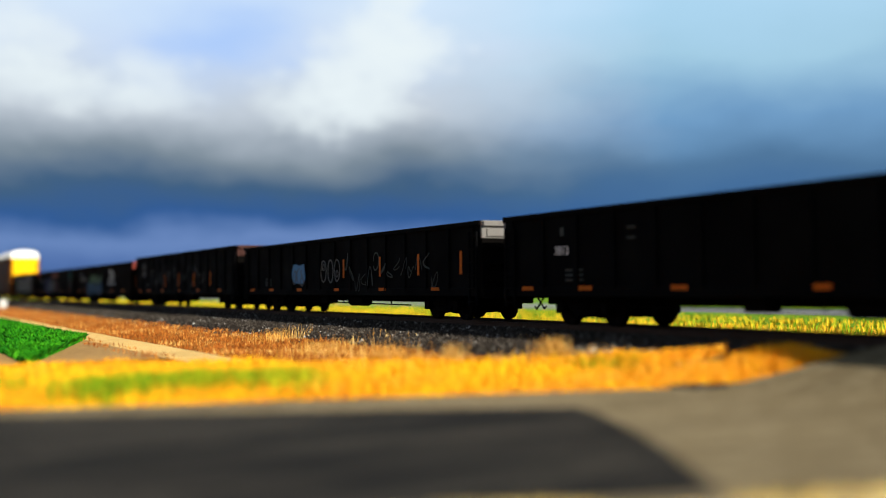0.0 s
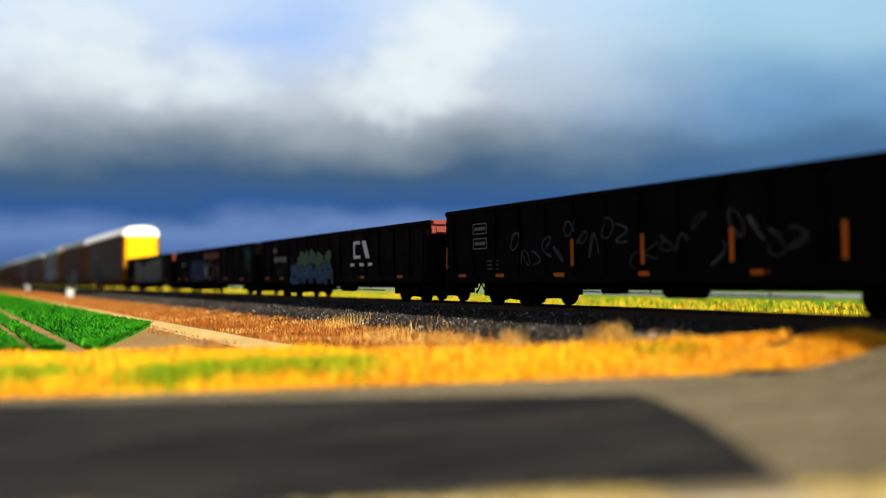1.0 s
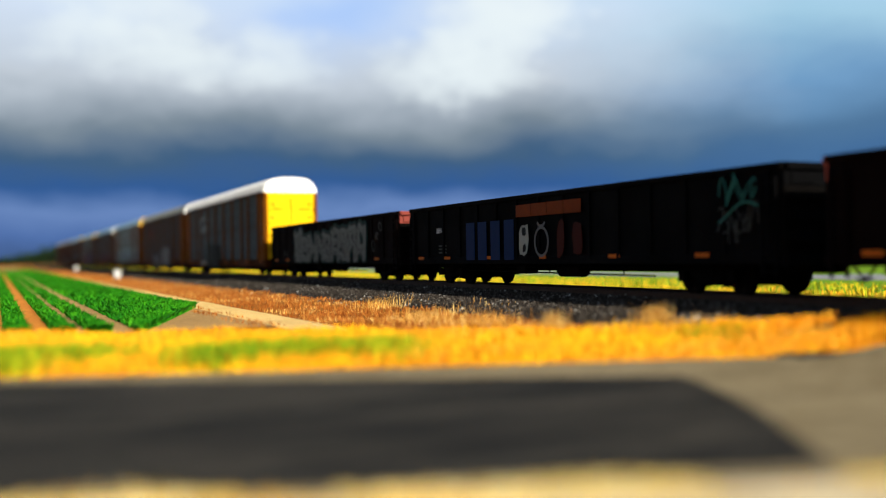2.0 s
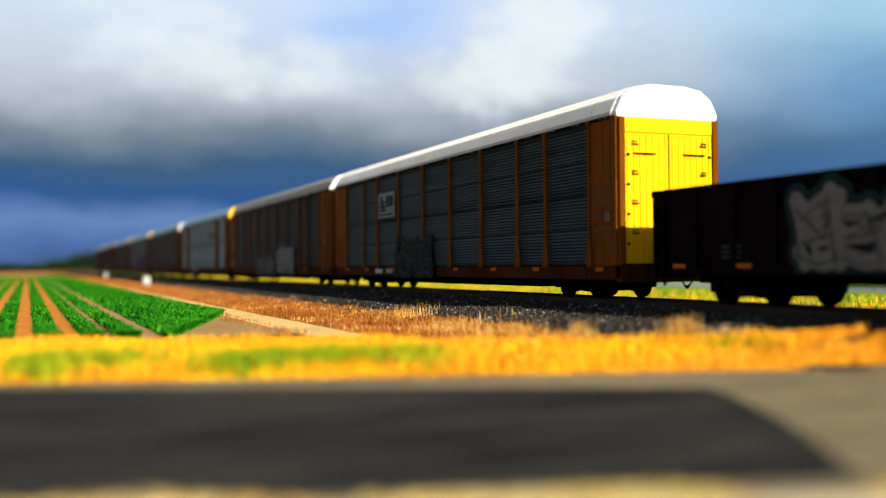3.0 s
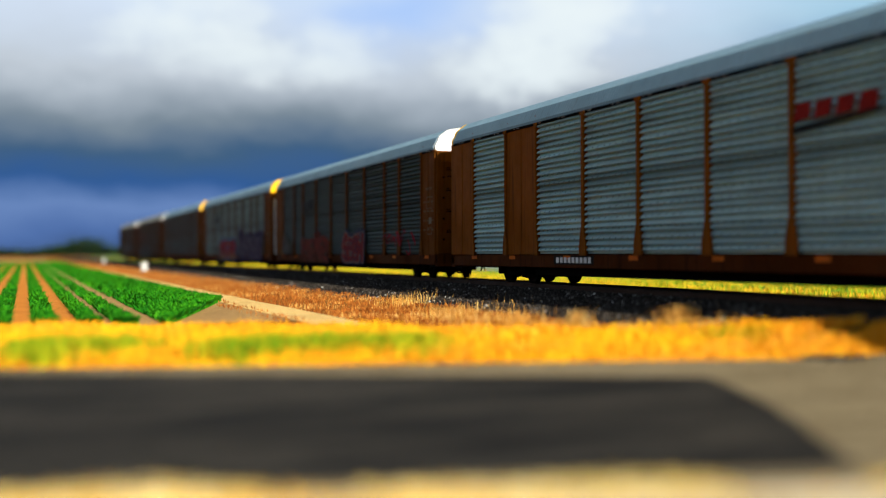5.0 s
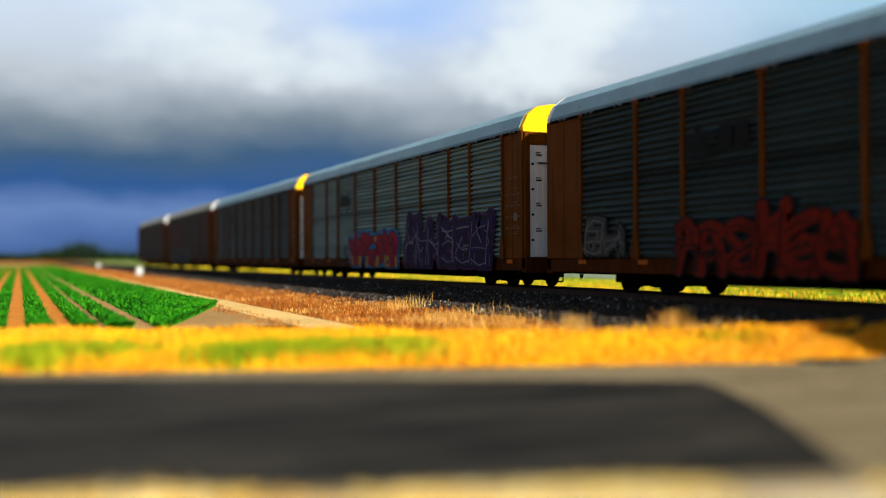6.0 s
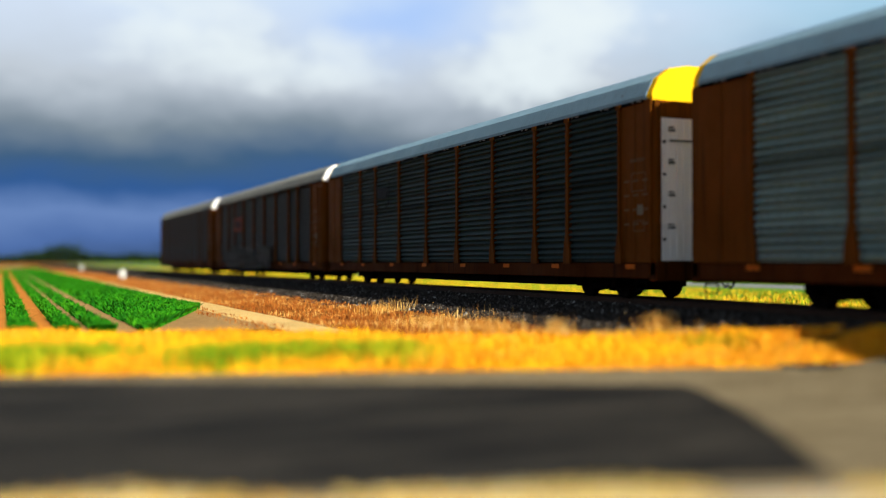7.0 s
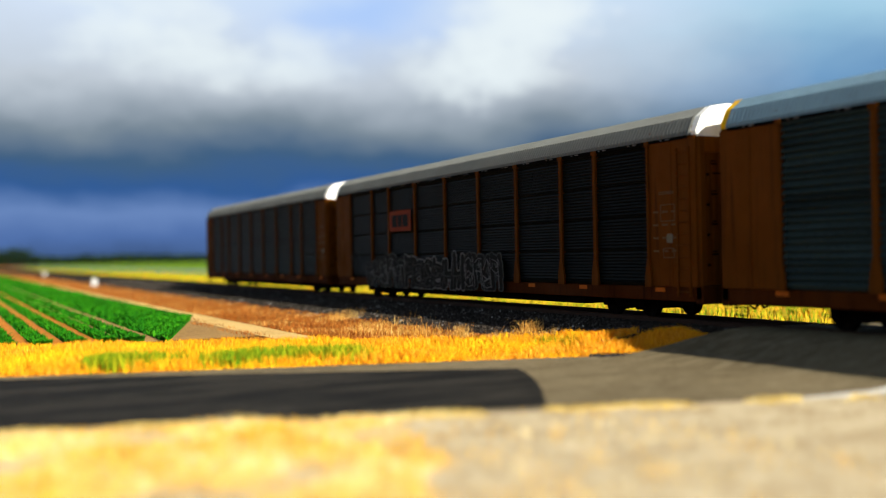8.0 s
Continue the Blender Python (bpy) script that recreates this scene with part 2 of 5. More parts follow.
DRY = ground_mat("dry_verge_soil", (0.26, 0.10, 0.015), (0.20, 0.065, 0.01), (0.34, 0.17, 0.03), 0.4, 18)
xs = sorted({-2400, -1200, -600, -300, -150, -80, -40, -20, -10, -5, 0, 5, 9, 10, 11, 11.6, 12.2, 12.8, 13.4, 14, 14.6, 16, 18, 20, 21.5, 22.5, 23.5, 24.5, 26, 30, 40, 60, 100, 200, 400, 800, 1600, 2400})
ys = sorted({-2400, -1200, -600, -300, -100, -50, -20, -10, 0, 8, 10, 11, 12, 13, 14, 15, 16, 17, 18, 20, 30, 40, 60, 80, 120, 200, 400, 800, 1600, 2400})
gv = [(x, y, ground_z(x, y)) for y in ys for x in xs]
nx = len(xs)
gf = [(j * nx + i, j * nx + i + 1, (j + 1) * nx + i + 1, (j + 1) * nx + i) for j in range(len(ys) - 1) for i in range(nx - 1)]
tagged(sheet("ground", gv, gf, DRY), "dry brown soil and grass stubble reaching the horizon", "ground", kind="structure")

# the sky
bm = bmesh.new()
R = 2200
rows = []
for e in (-1.5, 0, 3, 6, 9, 12, 15, 18, 22, 26):
    rows.append([bm.verts.new((R * math.cos(radians(e)) * math.sin(k * math.tau / 96), R * math.cos(radians(e)) * math.cos(k * math.tau / 96), R * math.sin(radians(e)))) for k in range(96)])
for a, b in zip(rows, rows[1:]):
    for k in range(96):
        bm.faces.new((a[k], b[k], b[(k + 1) % 96], a[(k + 1) % 96]))
sky_ring = tagged(new("sky_backdrop", mesh_of("sky_backdrop", bm, SKY)), "blue sky with drifting grey and white cloud bank", "sky", kind="structure")


def strip(name, material, label, category, x0, x1, y0, y1, z, cells=(6, 30), kind="structure"):
    """A flat sheet of ground cover with slightly uneven edges."""
    v, f = [], []
    cx, cy = cells
    for j in range(cy + 1):
        for i in range(cx + 1):
            x, y = x0 + (x1 - x0) * i / cx, y0 + (y1 - y0) * j / cy
            if i in (0, cx):
                x += 0.12 * noise.noise((x * 3, y * 0.7, z * 50))
            v.append((x, y, ground_z(x, y) + 0.03 + z))
            if i < cx and j < cy:
                k = j * (cx + 1) + i
                f.append((k, k + 1, k + cx + 2, k + cx + 1))
    return tagged(sheet(name, v, f, material), label, category, kind=kind)


ASPHALT_OLD = ground_mat("worn_tan_asphalt", (0.18, 0.139, 0.078), (0.125, 0.095, 0.052), (0.245, 0.197, 0.12), 0.5, 14, 0.9, 0.006, (0.4, 1.2, 1), 0.09)
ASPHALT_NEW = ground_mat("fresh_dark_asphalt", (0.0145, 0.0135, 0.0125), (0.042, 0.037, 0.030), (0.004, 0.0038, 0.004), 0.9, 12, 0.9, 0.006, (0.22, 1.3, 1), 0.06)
GRAVEL = ground_mat("pale_shoulder_gravel", (0.54, 0.43, 0.26), (0.34, 0.24, 0.12), (0.76, 0.67, 0.48), 1.3, 8, 0.95, 0.02)
PATH = ground_mat("pale_dirt", (0.70, 0.46, 0.16), (0.58, 0.36, 0.12), (0.76, 0.54, 0.22), 0.5, 20)
FURROW = ground_mat("field_soil", (0.36, 0.21, 0.075), (0.28, 0.16, 0.06), (0.44, 0.27, 0.10), 0.5, 14)
FURROW_RED = ground_mat("field_soil_orange", (0.56, 0.19, 0.025), (0.46, 0.15, 0.02), (0.60, 0.25, 0.05), 0.5, 14)
GREEN_GROUND = ground_mat("far_meadow", (0.07, 0.20, 0.006), (0.12, 0.23, 0.008), (0.30, 0.30, 0.015), 0.08, 4)
YELLOW_GROUND = ground_mat("dry_yellow_meadow", (0.52, 0.29, 0.010), (0.24, 0.27, 0.008), (0.60, 0.34, 0.02), 0.15, 5)
GREY_ROAD = ground_mat("far_grey_road", (0.22, 0.22, 0.23), (0.19, 0.19, 0.20), (0.25, 0.25, 0.25), 0.1, 3)


BED_Y = 13.6       # the crossing lies before this


def bed_z(x, y=0.0):
    """The top of the ballast bed, which is narrower at the crossing."""
    foot = [13.0, 13.5, 14.7] if y < BED_Y else [11.5, 12.3, 14.7]
    return float(np.interp(x, [*foot, 17.8, 20.2, 20.9], [0.0, 0.22, 0.49, 0.49, 0.2, 0.0])) + 0.01


def road_z(x):
    ramp = 0.012 + 0.62 * smooth(11.6, 15.2, x) - 0.64 * smooth(18.0, 28, x)
    return max(ramp, bed_z(x) + 0.05) if 12.9 < x < 20 else ramp


v, f = [], []
rx = [-200, -100, -50, -20, -10, -5, 0, 4, 8, 10, 11, 11.4, 11.8, 12.2, 12.6, 12.9, 13.2, 13.5, 14, 14.6, 15, 16, 17, 18, 19, 20, 21, 22, 24, 27, 30, 60, 200]
for x in rx:
    edge = ROAD_A + ROAD_B * x
    for k, w in enumerate((0.0, 2.2, 4.4, 6.6, 8.9)):
        wob = 0.10 * noise.noise((x * 1.7, k, 0)) if k in (0, 4) else 0
        v.append((x, edge - w + wob, road_z(x)))
for i in range(len(rx) - 1):
    for k in range(4):
        a = i * 5 + k
        f.append((a, a + 1, a + 6, a + 5))
tagged(sheet("road", v, f, ASPHALT_OLD), "worn tan asphalt road leading over the level crossing", "road", kind="structure")

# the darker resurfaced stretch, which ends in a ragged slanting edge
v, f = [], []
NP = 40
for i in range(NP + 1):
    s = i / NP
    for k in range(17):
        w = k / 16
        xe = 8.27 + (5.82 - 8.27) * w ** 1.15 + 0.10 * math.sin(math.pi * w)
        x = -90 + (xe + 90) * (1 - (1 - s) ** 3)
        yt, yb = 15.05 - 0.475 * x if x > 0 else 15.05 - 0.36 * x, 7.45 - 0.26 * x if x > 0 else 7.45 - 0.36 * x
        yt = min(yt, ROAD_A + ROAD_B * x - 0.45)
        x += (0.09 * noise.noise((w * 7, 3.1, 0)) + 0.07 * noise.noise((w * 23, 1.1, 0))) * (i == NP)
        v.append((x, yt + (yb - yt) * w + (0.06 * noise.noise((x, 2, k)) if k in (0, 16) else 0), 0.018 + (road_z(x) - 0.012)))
for i in range(NP):
    for k in range(16):
        a = i * 17 + k
        f.append((a, a + 1, a + 18, a + 17))
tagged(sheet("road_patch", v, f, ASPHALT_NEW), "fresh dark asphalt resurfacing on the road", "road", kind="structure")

# near shoulder of pale gravel
v, f = [], []
for i, x in enumerate([-60, -30, -12, -8, -5, -3, -1, 1, 3, 4, 5, 6, 7, 8, 10, 12, 15]):
    far = ROAD_A + ROAD_B * x - 8.5
    for k in range(7):
        w = k / 6
        v.append((x, far - w * 30 + (0.4 * noise.noise((x * 1.3, 5, 0)) if k == 0 else 0), 0.024 + 0.02 * noise.noise((x, k, 9))))
    if i:
        for k in range(6):
            a = (i - 1) * 7 + k
            f.append((a, a + 1, a + 8, a + 7))
tagged(sheet("road_shoulder", v, f, GRAVEL), "pale sandy gravel shoulder beside the road", "gravel", kind="structure")

mx = [9.6 + 0.35 * k for k in range(9)]
mv = [(x, y, road_z(x) + 0.008) for x in mx for y in (3.9, 4.35)]
tagged(sheet("road_marking", mv, [(2 * k, 2 * k + 2, 2 * k + 3, 2 * k + 1) for k in range(8)], flat("worn_white_marking", (0.62, 0.60, 0.55), 0.9)), "worn white stop line on the crossing approach", "road marking", kind="structure")
strip("dirt_path", PATH, "pale dirt track along the field's edge", "path", 6.2, 7.5, 21.0, 240, 0.015, (3, 60))
strip("field_soil", FURROW, "brown tilled soil between crop rows", "field", -60, 6.3, 24.6, 400, 0.008, (8, 40))
for k, x in enumerate([-0.08, 0.95, -1.1, -2.1, -3.1, -4.1]):
    strip("furrow", FURROW_RED, "orange-brown bare furrow between crop rows", "furrow", x - 0.26, x + 0.26, 25.6, 300, 0.02, (2, 30))
strip("yellow_meadow", YELLOW_GROUND, "dry yellow grass beyond the railway", "meadow", 20.6, 31, -40, 420, 0.01, (4, 60))
strip("green_meadow", GREEN_GROUND, "green meadow beyond the railway", "meadow", 31, 43, -60, 600, 0.02, (4, 60))
strip("far_road", GREY_ROAD, "grey road beyond the railway", "road", 43, 53, -80, 900, 0.03, (2, 60))
strip("far_field", GREEN_GROUND, "green field beyond the far road", "field", 53, 400, -200, 1200, 0.02, (4, 30))

# ------------------------------------------------------------------ railway
bm = bmesh.new()
YA, YB = -70, 420
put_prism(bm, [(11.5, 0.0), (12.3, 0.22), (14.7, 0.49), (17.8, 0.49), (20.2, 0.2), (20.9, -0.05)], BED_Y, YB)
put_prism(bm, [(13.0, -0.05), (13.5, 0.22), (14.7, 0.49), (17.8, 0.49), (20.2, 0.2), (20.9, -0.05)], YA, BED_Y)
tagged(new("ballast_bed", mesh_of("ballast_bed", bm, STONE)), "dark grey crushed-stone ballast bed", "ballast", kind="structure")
for side in (-1, 1):
    bm = bmesh.new()
    c = TRACK_X + side * 0.753
    o = [(-0.07, 0), (0.07, 0), (0.07, 0.012), (0.012, 0.03), (0.012, 0.12), (0.036, 0.135), (0.036, 0.165), (0.028, 0.172), (-0.028, 0.172), (-0.036, 0.165), (-0.036, 0.135), (-0.012, 0.12), (-0.012, 0.03), (-0.07, 0.012)]
    put_prism(bm, [(c + x, RAIL_Z - 0.172 + z) for x, z in o], YA, YB)
    tagged(new("rail", mesh_of("rail", bm, RAIL)), "rust-brown steel rail with a worn shiny head", "rail", "rails of the track", "structure")


def stones(name, n, x0, x1, y0, y1, zf, size, material, label, seed):
    """Loose stones as small irregular octahedra, in one mesh."""
    rng = np.random.default_rng(seed)
    xy = np.stack([rng.uniform(x0, x1, n), y0 + (y1 - y0) * rng.random(n) ** 1.6], 1)
    base = np.array([(1, 0, 0), (-1, 0, 0), (0, 1, 0), (0, -1, 0), (0, 0, 1), (0, 0, -0.6)], float)
    s = rng.uniform(*size, (n, 1, 1))
    v = base[None] * s * rng.uniform(0.6, 1.25, (n, 6, 1))
    a = rng.uniform(0, 6.28, n)
    c, sn = np.cos(a)[:, None], np.sin(a)[:, None]
    v = np.stack([v[..., 0] * c - v[..., 1] * sn, v[..., 0] * sn + v[..., 1] * c, v[..., 2]], -1)
    z = np.array([zf(x, y) for x, y in xy])
    v += np.concatenate([xy, z[:, None]], 1)[:, None]
    tri = np.array([(0, 2, 4), (2, 1, 4), (1, 3, 4), (3, 0, 4), (2, 0, 5), (1, 2, 5), (3, 1, 5), (0, 3, 5)])
    f = (tri[None] + 6 * np.arange(n)[:, None, None]).reshape(-1, 3)
    ob = sheet(name, v.reshape(-1, 3), f, material)
    return tagged(ob, label, "stones", kind="stuff")


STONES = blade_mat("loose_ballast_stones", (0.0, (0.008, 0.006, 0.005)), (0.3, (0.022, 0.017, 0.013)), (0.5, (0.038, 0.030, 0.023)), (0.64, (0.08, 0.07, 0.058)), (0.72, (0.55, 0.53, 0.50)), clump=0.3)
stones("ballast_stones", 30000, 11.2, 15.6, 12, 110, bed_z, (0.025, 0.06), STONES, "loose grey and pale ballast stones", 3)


# ------------------------------------------------------------------ plants
def blades(name, n, where, height, material, label, category, seed, width=0.012, lean=0.5, tuft=1):
    """Grass: bent blades of three faces, in one mesh. where(rng, n) gives (x, y, z, scale)."""
    rng = np.random.default_rng(seed)
    p = where(rng, n)
    m = len(p)
    if tuft > 1:
        p = np.repeat(p, tuft, 0)
        p[:, :2] += rng.normal(0, 0.07, (m * tuft, 2))
        m *= tuft
    h = rng.uniform(*height, m) * p[:, 3]
    a = rng.uniform(0, 6.28, m)
    d = np.stack([np.cos(a), np.sin(a)], 1)
    sd = np.stack([-d[:, 1], d[:, 0]], 1)
    ln = h * rng.uniform(0.1, lean, m)
    w = width * rng.uniform(0.6, 1.5, m)
    def at(frac, bend, ww):
        xy = p[:, :2] + d * (ln * bend)[:, None] + sd * (w * ww)[:, None]
        return np.concatenate([xy, (p[:, 2] + h * frac)[:, None]], 1)
    v = np.stack([at(0, 0, -1), at(0, 0, 1), at(0.55, 0.3, 0.75), at(0.55, 0.3, -0.75), at(1, 1, 0)], 1).reshape(-1, 3)
    k = 5 * np.arange(m)[:, None]
    me = bpy.data.meshes.new(name)
    faces = [tuple(q) for q in (k + np.array([0, 1, 2, 3])).tolist()] + [tuple(q) for q in (k + np.array([3, 2, 4])).tolist()]
    me.from_pydata(v.tolist(), [], faces)
    me.materials.append(material)
    return tagged(new(name, me), label, category, kind="stuff")


GOLD = blade_mat("golden_dry_grass", (0.0, (0.42, 0.38, 0.005)), (0.14, (0.70, 0.46, 0.006)), (0.34, (0.88, 0.50, 0.010)), (0.6, (0.82, 0.36, 0.008)), (0.85, (0.60, 0.20, 0.006)), (1.0, (0.90, 0.46, 0.04)))
NEAR = blade_mat("short_straw_grass", (0.0, (0.34, 0.13, 0.008)), (0.3, (0.62, 0.32, 0.015)), (0.55, (0.74, 0.44, 0.06)), (0.8, (0.82, 0.62, 0.24)), (1.0, (0.88, 0.78, 0.46)))
RUSSET = blade_mat("russet_dry_weeds", (0.0, (0.12, 0.028, 0.004)), (0.5, (0.27, 0.075, 0.010)), (0.8, (0.36, 0.13, 0.02)), (1.0, (0.56, 0.32, 0.09)))
STRAW = blade_mat("straw_grass", (0.0, (0.22, 0.06, 0.006)), (0.4, (0.42, 0.17, 0.02)), (0.75, (0.62, 0.34, 0.07)), (1.0, (0.78, 0.56, 0.2)))
GREEN = blade_mat("green_weeds", (0.0, (0.06, 0.17, 0.004)), (0.5, (0.15, 0.25, 0.005)), (1.0, (0.42, 0.36, 0.008)))
CROP = blade_mat("crop_leaves", (0.0, (0.003, 0.05, 0.001)), (0.5, (0.008, 0.12, 0.002)), (1.0, (0.045, 0.24, 0.004)))
BEYOND = blade_mat("meadow_beyond", (0.0, (0.05, 0.17, 0.004)), (0.40, (0.17, 0.28, 0.008)), (0.65, (0.48, 0.36, 0.012)), (1.0, (0.72, 0.34, 0.02)))


def verge(rng, n):
    """The golden verge between the road and the field and track."""
    x = rng.uniform(-14, 14.2, n)
    near = ROAD_A + ROAD_B * x + 0.15
    depth = np.interp(x, [-14, 2, 6, 9, 11.5, 12.8, 14.2], [8.5, 8.0, 7.5, 6.1, 4.6, 2.7, 1.2])
    y = near + depth * rng.random(n)
    edge = np.minimum((y - near) / 0.8, 1)
    lump = np.array([noise.noise((a * 0.8, b * 0.8, 1.3)) for a, b in zip(x, y)])
    z = np.array([max(ground_z(a, b), bed_z(a, b) if a > 11.5 else -1) for a, b in zip(x, y)]) + 0.01
    return np.stack([x, y, z, (0.45 + 0.55 * edge) * (1 + 0.45 * lump)], 1)


def weeds(rng, n):
    """Russet weeds between the track and the field path."""
    y = 17 + 190 * rng.random(n) ** 2.4
    x = np.where(rng.random(n) < 0.85, rng.uniform(7.5, 11.7, n), rng.uniform(5.6, 7.5, n))
    keep = (y > ROAD_A + ROAD_B * x + 5) & ~((x > 6.45) & (x < 7.55) & (y > 22.5))
    x, y = x[keep], y[keep]
    z = np.array([ground_z(a, b) for a, b in zip(x, y)]) + 0.02
    return np.stack([x, y, z, np.ones(len(x)) * (0.7 + 0.3 * np.sin(x * 3 + y * 1.3))], 1)


def scatter(x0, x1, y0, y1, power=1.0, zf=None):
    def where(rng, n):
        x, y = rng.uniform(x0, x1, n), y0 + (y1 - y0) * rng.random(n) ** power
        z = np.array([zf(a, b) if zf else ground_z(a, b) + 0.03 for a, b in zip(x, y)])
        return np.stack([x, y, z, np.ones(n)], 1)
    return where


blades("golden_grass", 80000, verge, (0.10, 0.27), GOLD, "tall golden dry grass along the road verge", "grass", 11, 0.013)
blades("russet_weeds", 42000, weeds, (0.05, 0.17), RUSSET, "short russet dry weeds beside the railway", "weeds", 12, 0.016)


def tall_tufts(rng, n):
    spots = [(10.5, 21.6, 0.75, 0.8), (10.9, 19.0, 0.85, 0.28), (12.5, 17.6, 0.75, 0.35), (11.4, 16.9, 0.6, 1.1), (9.9, 19.6, 0.6, 1.2), (12.1, 16.2, 0.55, 0.8), (10.9, 26.0, 0.55, 1.4), (11.2, 30.5, 0.75, 0.9), (9.6, 23.4, 0.55, 1.2)]
    k = rng.integers(0, len(spots), n)
    s = np.array(spots)[k]
    xy = s[:, :2] + rng.normal(0, 1, (n, 2)) * s[:, 3:4] * 0.5
    z = np.array([ground_z(a, b) for a, b in xy]) + 0.02
    return np.concatenate([xy, z[:, None], s[:, 2:3]], 1)


blades("straw_tufts", 3600, tall_tufts, (0.2, 0.62), STRAW, "tall bent straw tufts at the ballast's foot", "grass", 13, 0.0042, 0.9)
blades("green_weeds", 4200, lambda rng, n: np.concatenate([np.stack([c[0] + rng.normal(0, c[2], n // 6), c[1] + rng.normal(0, 0.5, n // 6), np.zeros(n // 6), np.ones(n // 6)], 1) for c in ((3.2, 16.4, 0.45), (4.7, 16.6, 0.5), (1.0, 17.5, 0.5), (0.2, 17.0, 0.25), (12.3, 14.5, 0.5), (5.9, 16.0, 0.4))]),
       (0.2, 0.42), GREEN, "green weeds among the dry grass", "weeds", 14, 0.018)


def crops(rng, n):
    """Leafy beds in rows along the track, the widest next to the path."""
    beds = [(3.05, 6.3, 0.44), (2.0, 2.42, 0.09), (1.22, 1.6, 0.09), (0.2, 0.68, 0.09), (-0.8, -0.35, 0.08), (-1.8, -1.35, 0.07), (-2.8, -2.35, 0.05), (-3.85, -3.4, 0.04), (-9, -4.4, 0.05)]
    k = rng.choice(len(beds), n, p=np.array([b[2] for b in beds]) / sum(b[2] for b in beds))
    b = np.array(beds)[k]
    x = b[:, 0] + (b[:, 1] - b[:, 0]) * rng.random(n)
    y0 = np.where(x > 3.0, 24.0 + (x - 3.0) * 3.6, 24.8)
    y = y0 + 190 * rng.random(n) ** 2.6
    return np.stack([x, y, np.full(n, 0.0), np.clip(0.8 + (y - 24) / 200, 0.8, 1.6)], 1)


blades("crop_rows", 60000, crops, (0.14, 0.30), CROP, "dark green leafy crop in long rows", "crop", 15, 0.05, 1.1)


def near_grass(rng, n):
    x = rng.uniform(-13, 6.5, n)
    far = ROAD_A + ROAD_B * x - 8.6 - 0.4 * rng.random(n)
    y = far - 7.5 * rng.random(n)
    lump = np.array([noise.noise((a * 0.7, b * 0.7, 4)) for a, b in zip(x, y)])
    keep = (lump + rng.normal(0, 0.16, n) > -0.16) & ((x + 0.35 * (far - y) < 3.4 + lump) | (rng.random(n) < 0.05))
    return np.stack([x, y, np.full(n, 0.02), 0.6 + 0.9 * np.clip(lump + 0.2, 0, 1)], 1)[keep]


blades("near_verge_grass", 75000, near_grass, (0.04, 0.19), NEAR, "short yellow dry grass on the near verge", "grass", 16, 0.010)


def edge_weeds(rng, n):
    x = rng.uniform(-12, 12, n)
    y = ROAD_A + ROAD_B * x - 8.45 - np.abs(rng.normal(0, 0.28, n))
    lump = np.array([noise.noise((a * 0.9, b * 0.9, 11)) for a, b in zip(x, y)])
    return np.stack([x, y, np.full(n, 0.02), 0.7 + 0.6 * np.clip(lump + 0.3, 0, 1)], 1)[lump > -0.12]


EDGE = blade_mat("road_edge_weeds", (0.0, (0.16, 0.10, 0.03)), (0.35, (0.42, 0.28, 0.07)), (0.7, (0.74, 0.55, 0.16)), (1.0, (0.84, 0.74, 0.42)))
blades("road_edge_weeds", 7000, edge_weeds, (0.03, 0.11), EDGE, "low brown weeds along the road's edge", "grass", 18, 0.010)
blades("meadow_grass", 26000, scatter(21.0, 36, 2, 220, 1.8), (0.10, 0.30), BEYOND, "yellow and green grass beyond the railway", "grass", 17, 0.03)


# ------------------------------------------------------------------ railway cars
def wheel_mesh():
    bm = bmesh.new()
    put_lathe(bm, [(0.10, -0.09), (0.15, -0.075), (0.30, -0.045), (0.38, -0.065), (0.42, -0.065), (0.425, 0.02), (0.455, 0.045), (0.455, 0.065), (0.36, 0.065), (0.30, 0.02), (0.10, 0.03)], (0, 0, 0), 22)
    return mesh_of("wheel", bm, WHEEL)


def frame_mesh():
    """A cast truck side frame with its arch bars, pedestals and journal boxes."""
    bm = bmesh.new()
    o = [(-1.25, 0.30), (-1.05, 0.17), (-0.72, 0.17), (-0.60, 0.02), (-0.35, -0.17), (0.35, -0.17), (0.60, 0.02), (0.72, 0.17), (1.05, 0.17), (1.25, 0.30), (1.10, 0.44), (0.55, 0.50), (0.30, 0.60), (-0.30, 0.60), (-0.55, 0.50), (-1.10, 0.44)]
    a = [bm.verts.new((-0.06, y, z)) for y, z in o]
    b = [bm.verts.new((0.06, y, z)) for y, z in o]
    for i in range(len(o)):
        bm.faces.new((a[i], a[(i + 1) % len(o)], b[(i + 1) % len(o)], b[i]))
    bm.faces.new(a)
    bm.faces.new(b[::-1])
    return mesh_of("side_frame", bm, UNDER)


def spring_mesh():
    bm = bmesh.new()
    for k in range(4):
        put_rod(bm, (-0.05, -0.21 + 0.14 * k, -0.02), (-0.05, -0.21 + 0.14 * k, 0.34), 0.05, 8)
    return mesh_of("spring_group", bm, UNDER)


def axle_mesh():
    bm = bmesh.new()
    put_rod(bm, (-1.05, 0, 0), (1.05, 0, 0), 0.075, 10)
    for s in (-1, 1):
        put_box(bm, s * 1.06 - 0.10, s * 1.06 + 0.10, -0.13, 0.13, -0.12, 0.14, 0.02)
    return mesh_of("axle", bm, UNDER)


def bolster_mesh():
    bm = bmesh.new()
    put_box(bm, -1.1, 1.1, -0.2, 0.2, 0.02, 0.30, 0.03)
    return mesh_of("bolster", bm, UNDER)


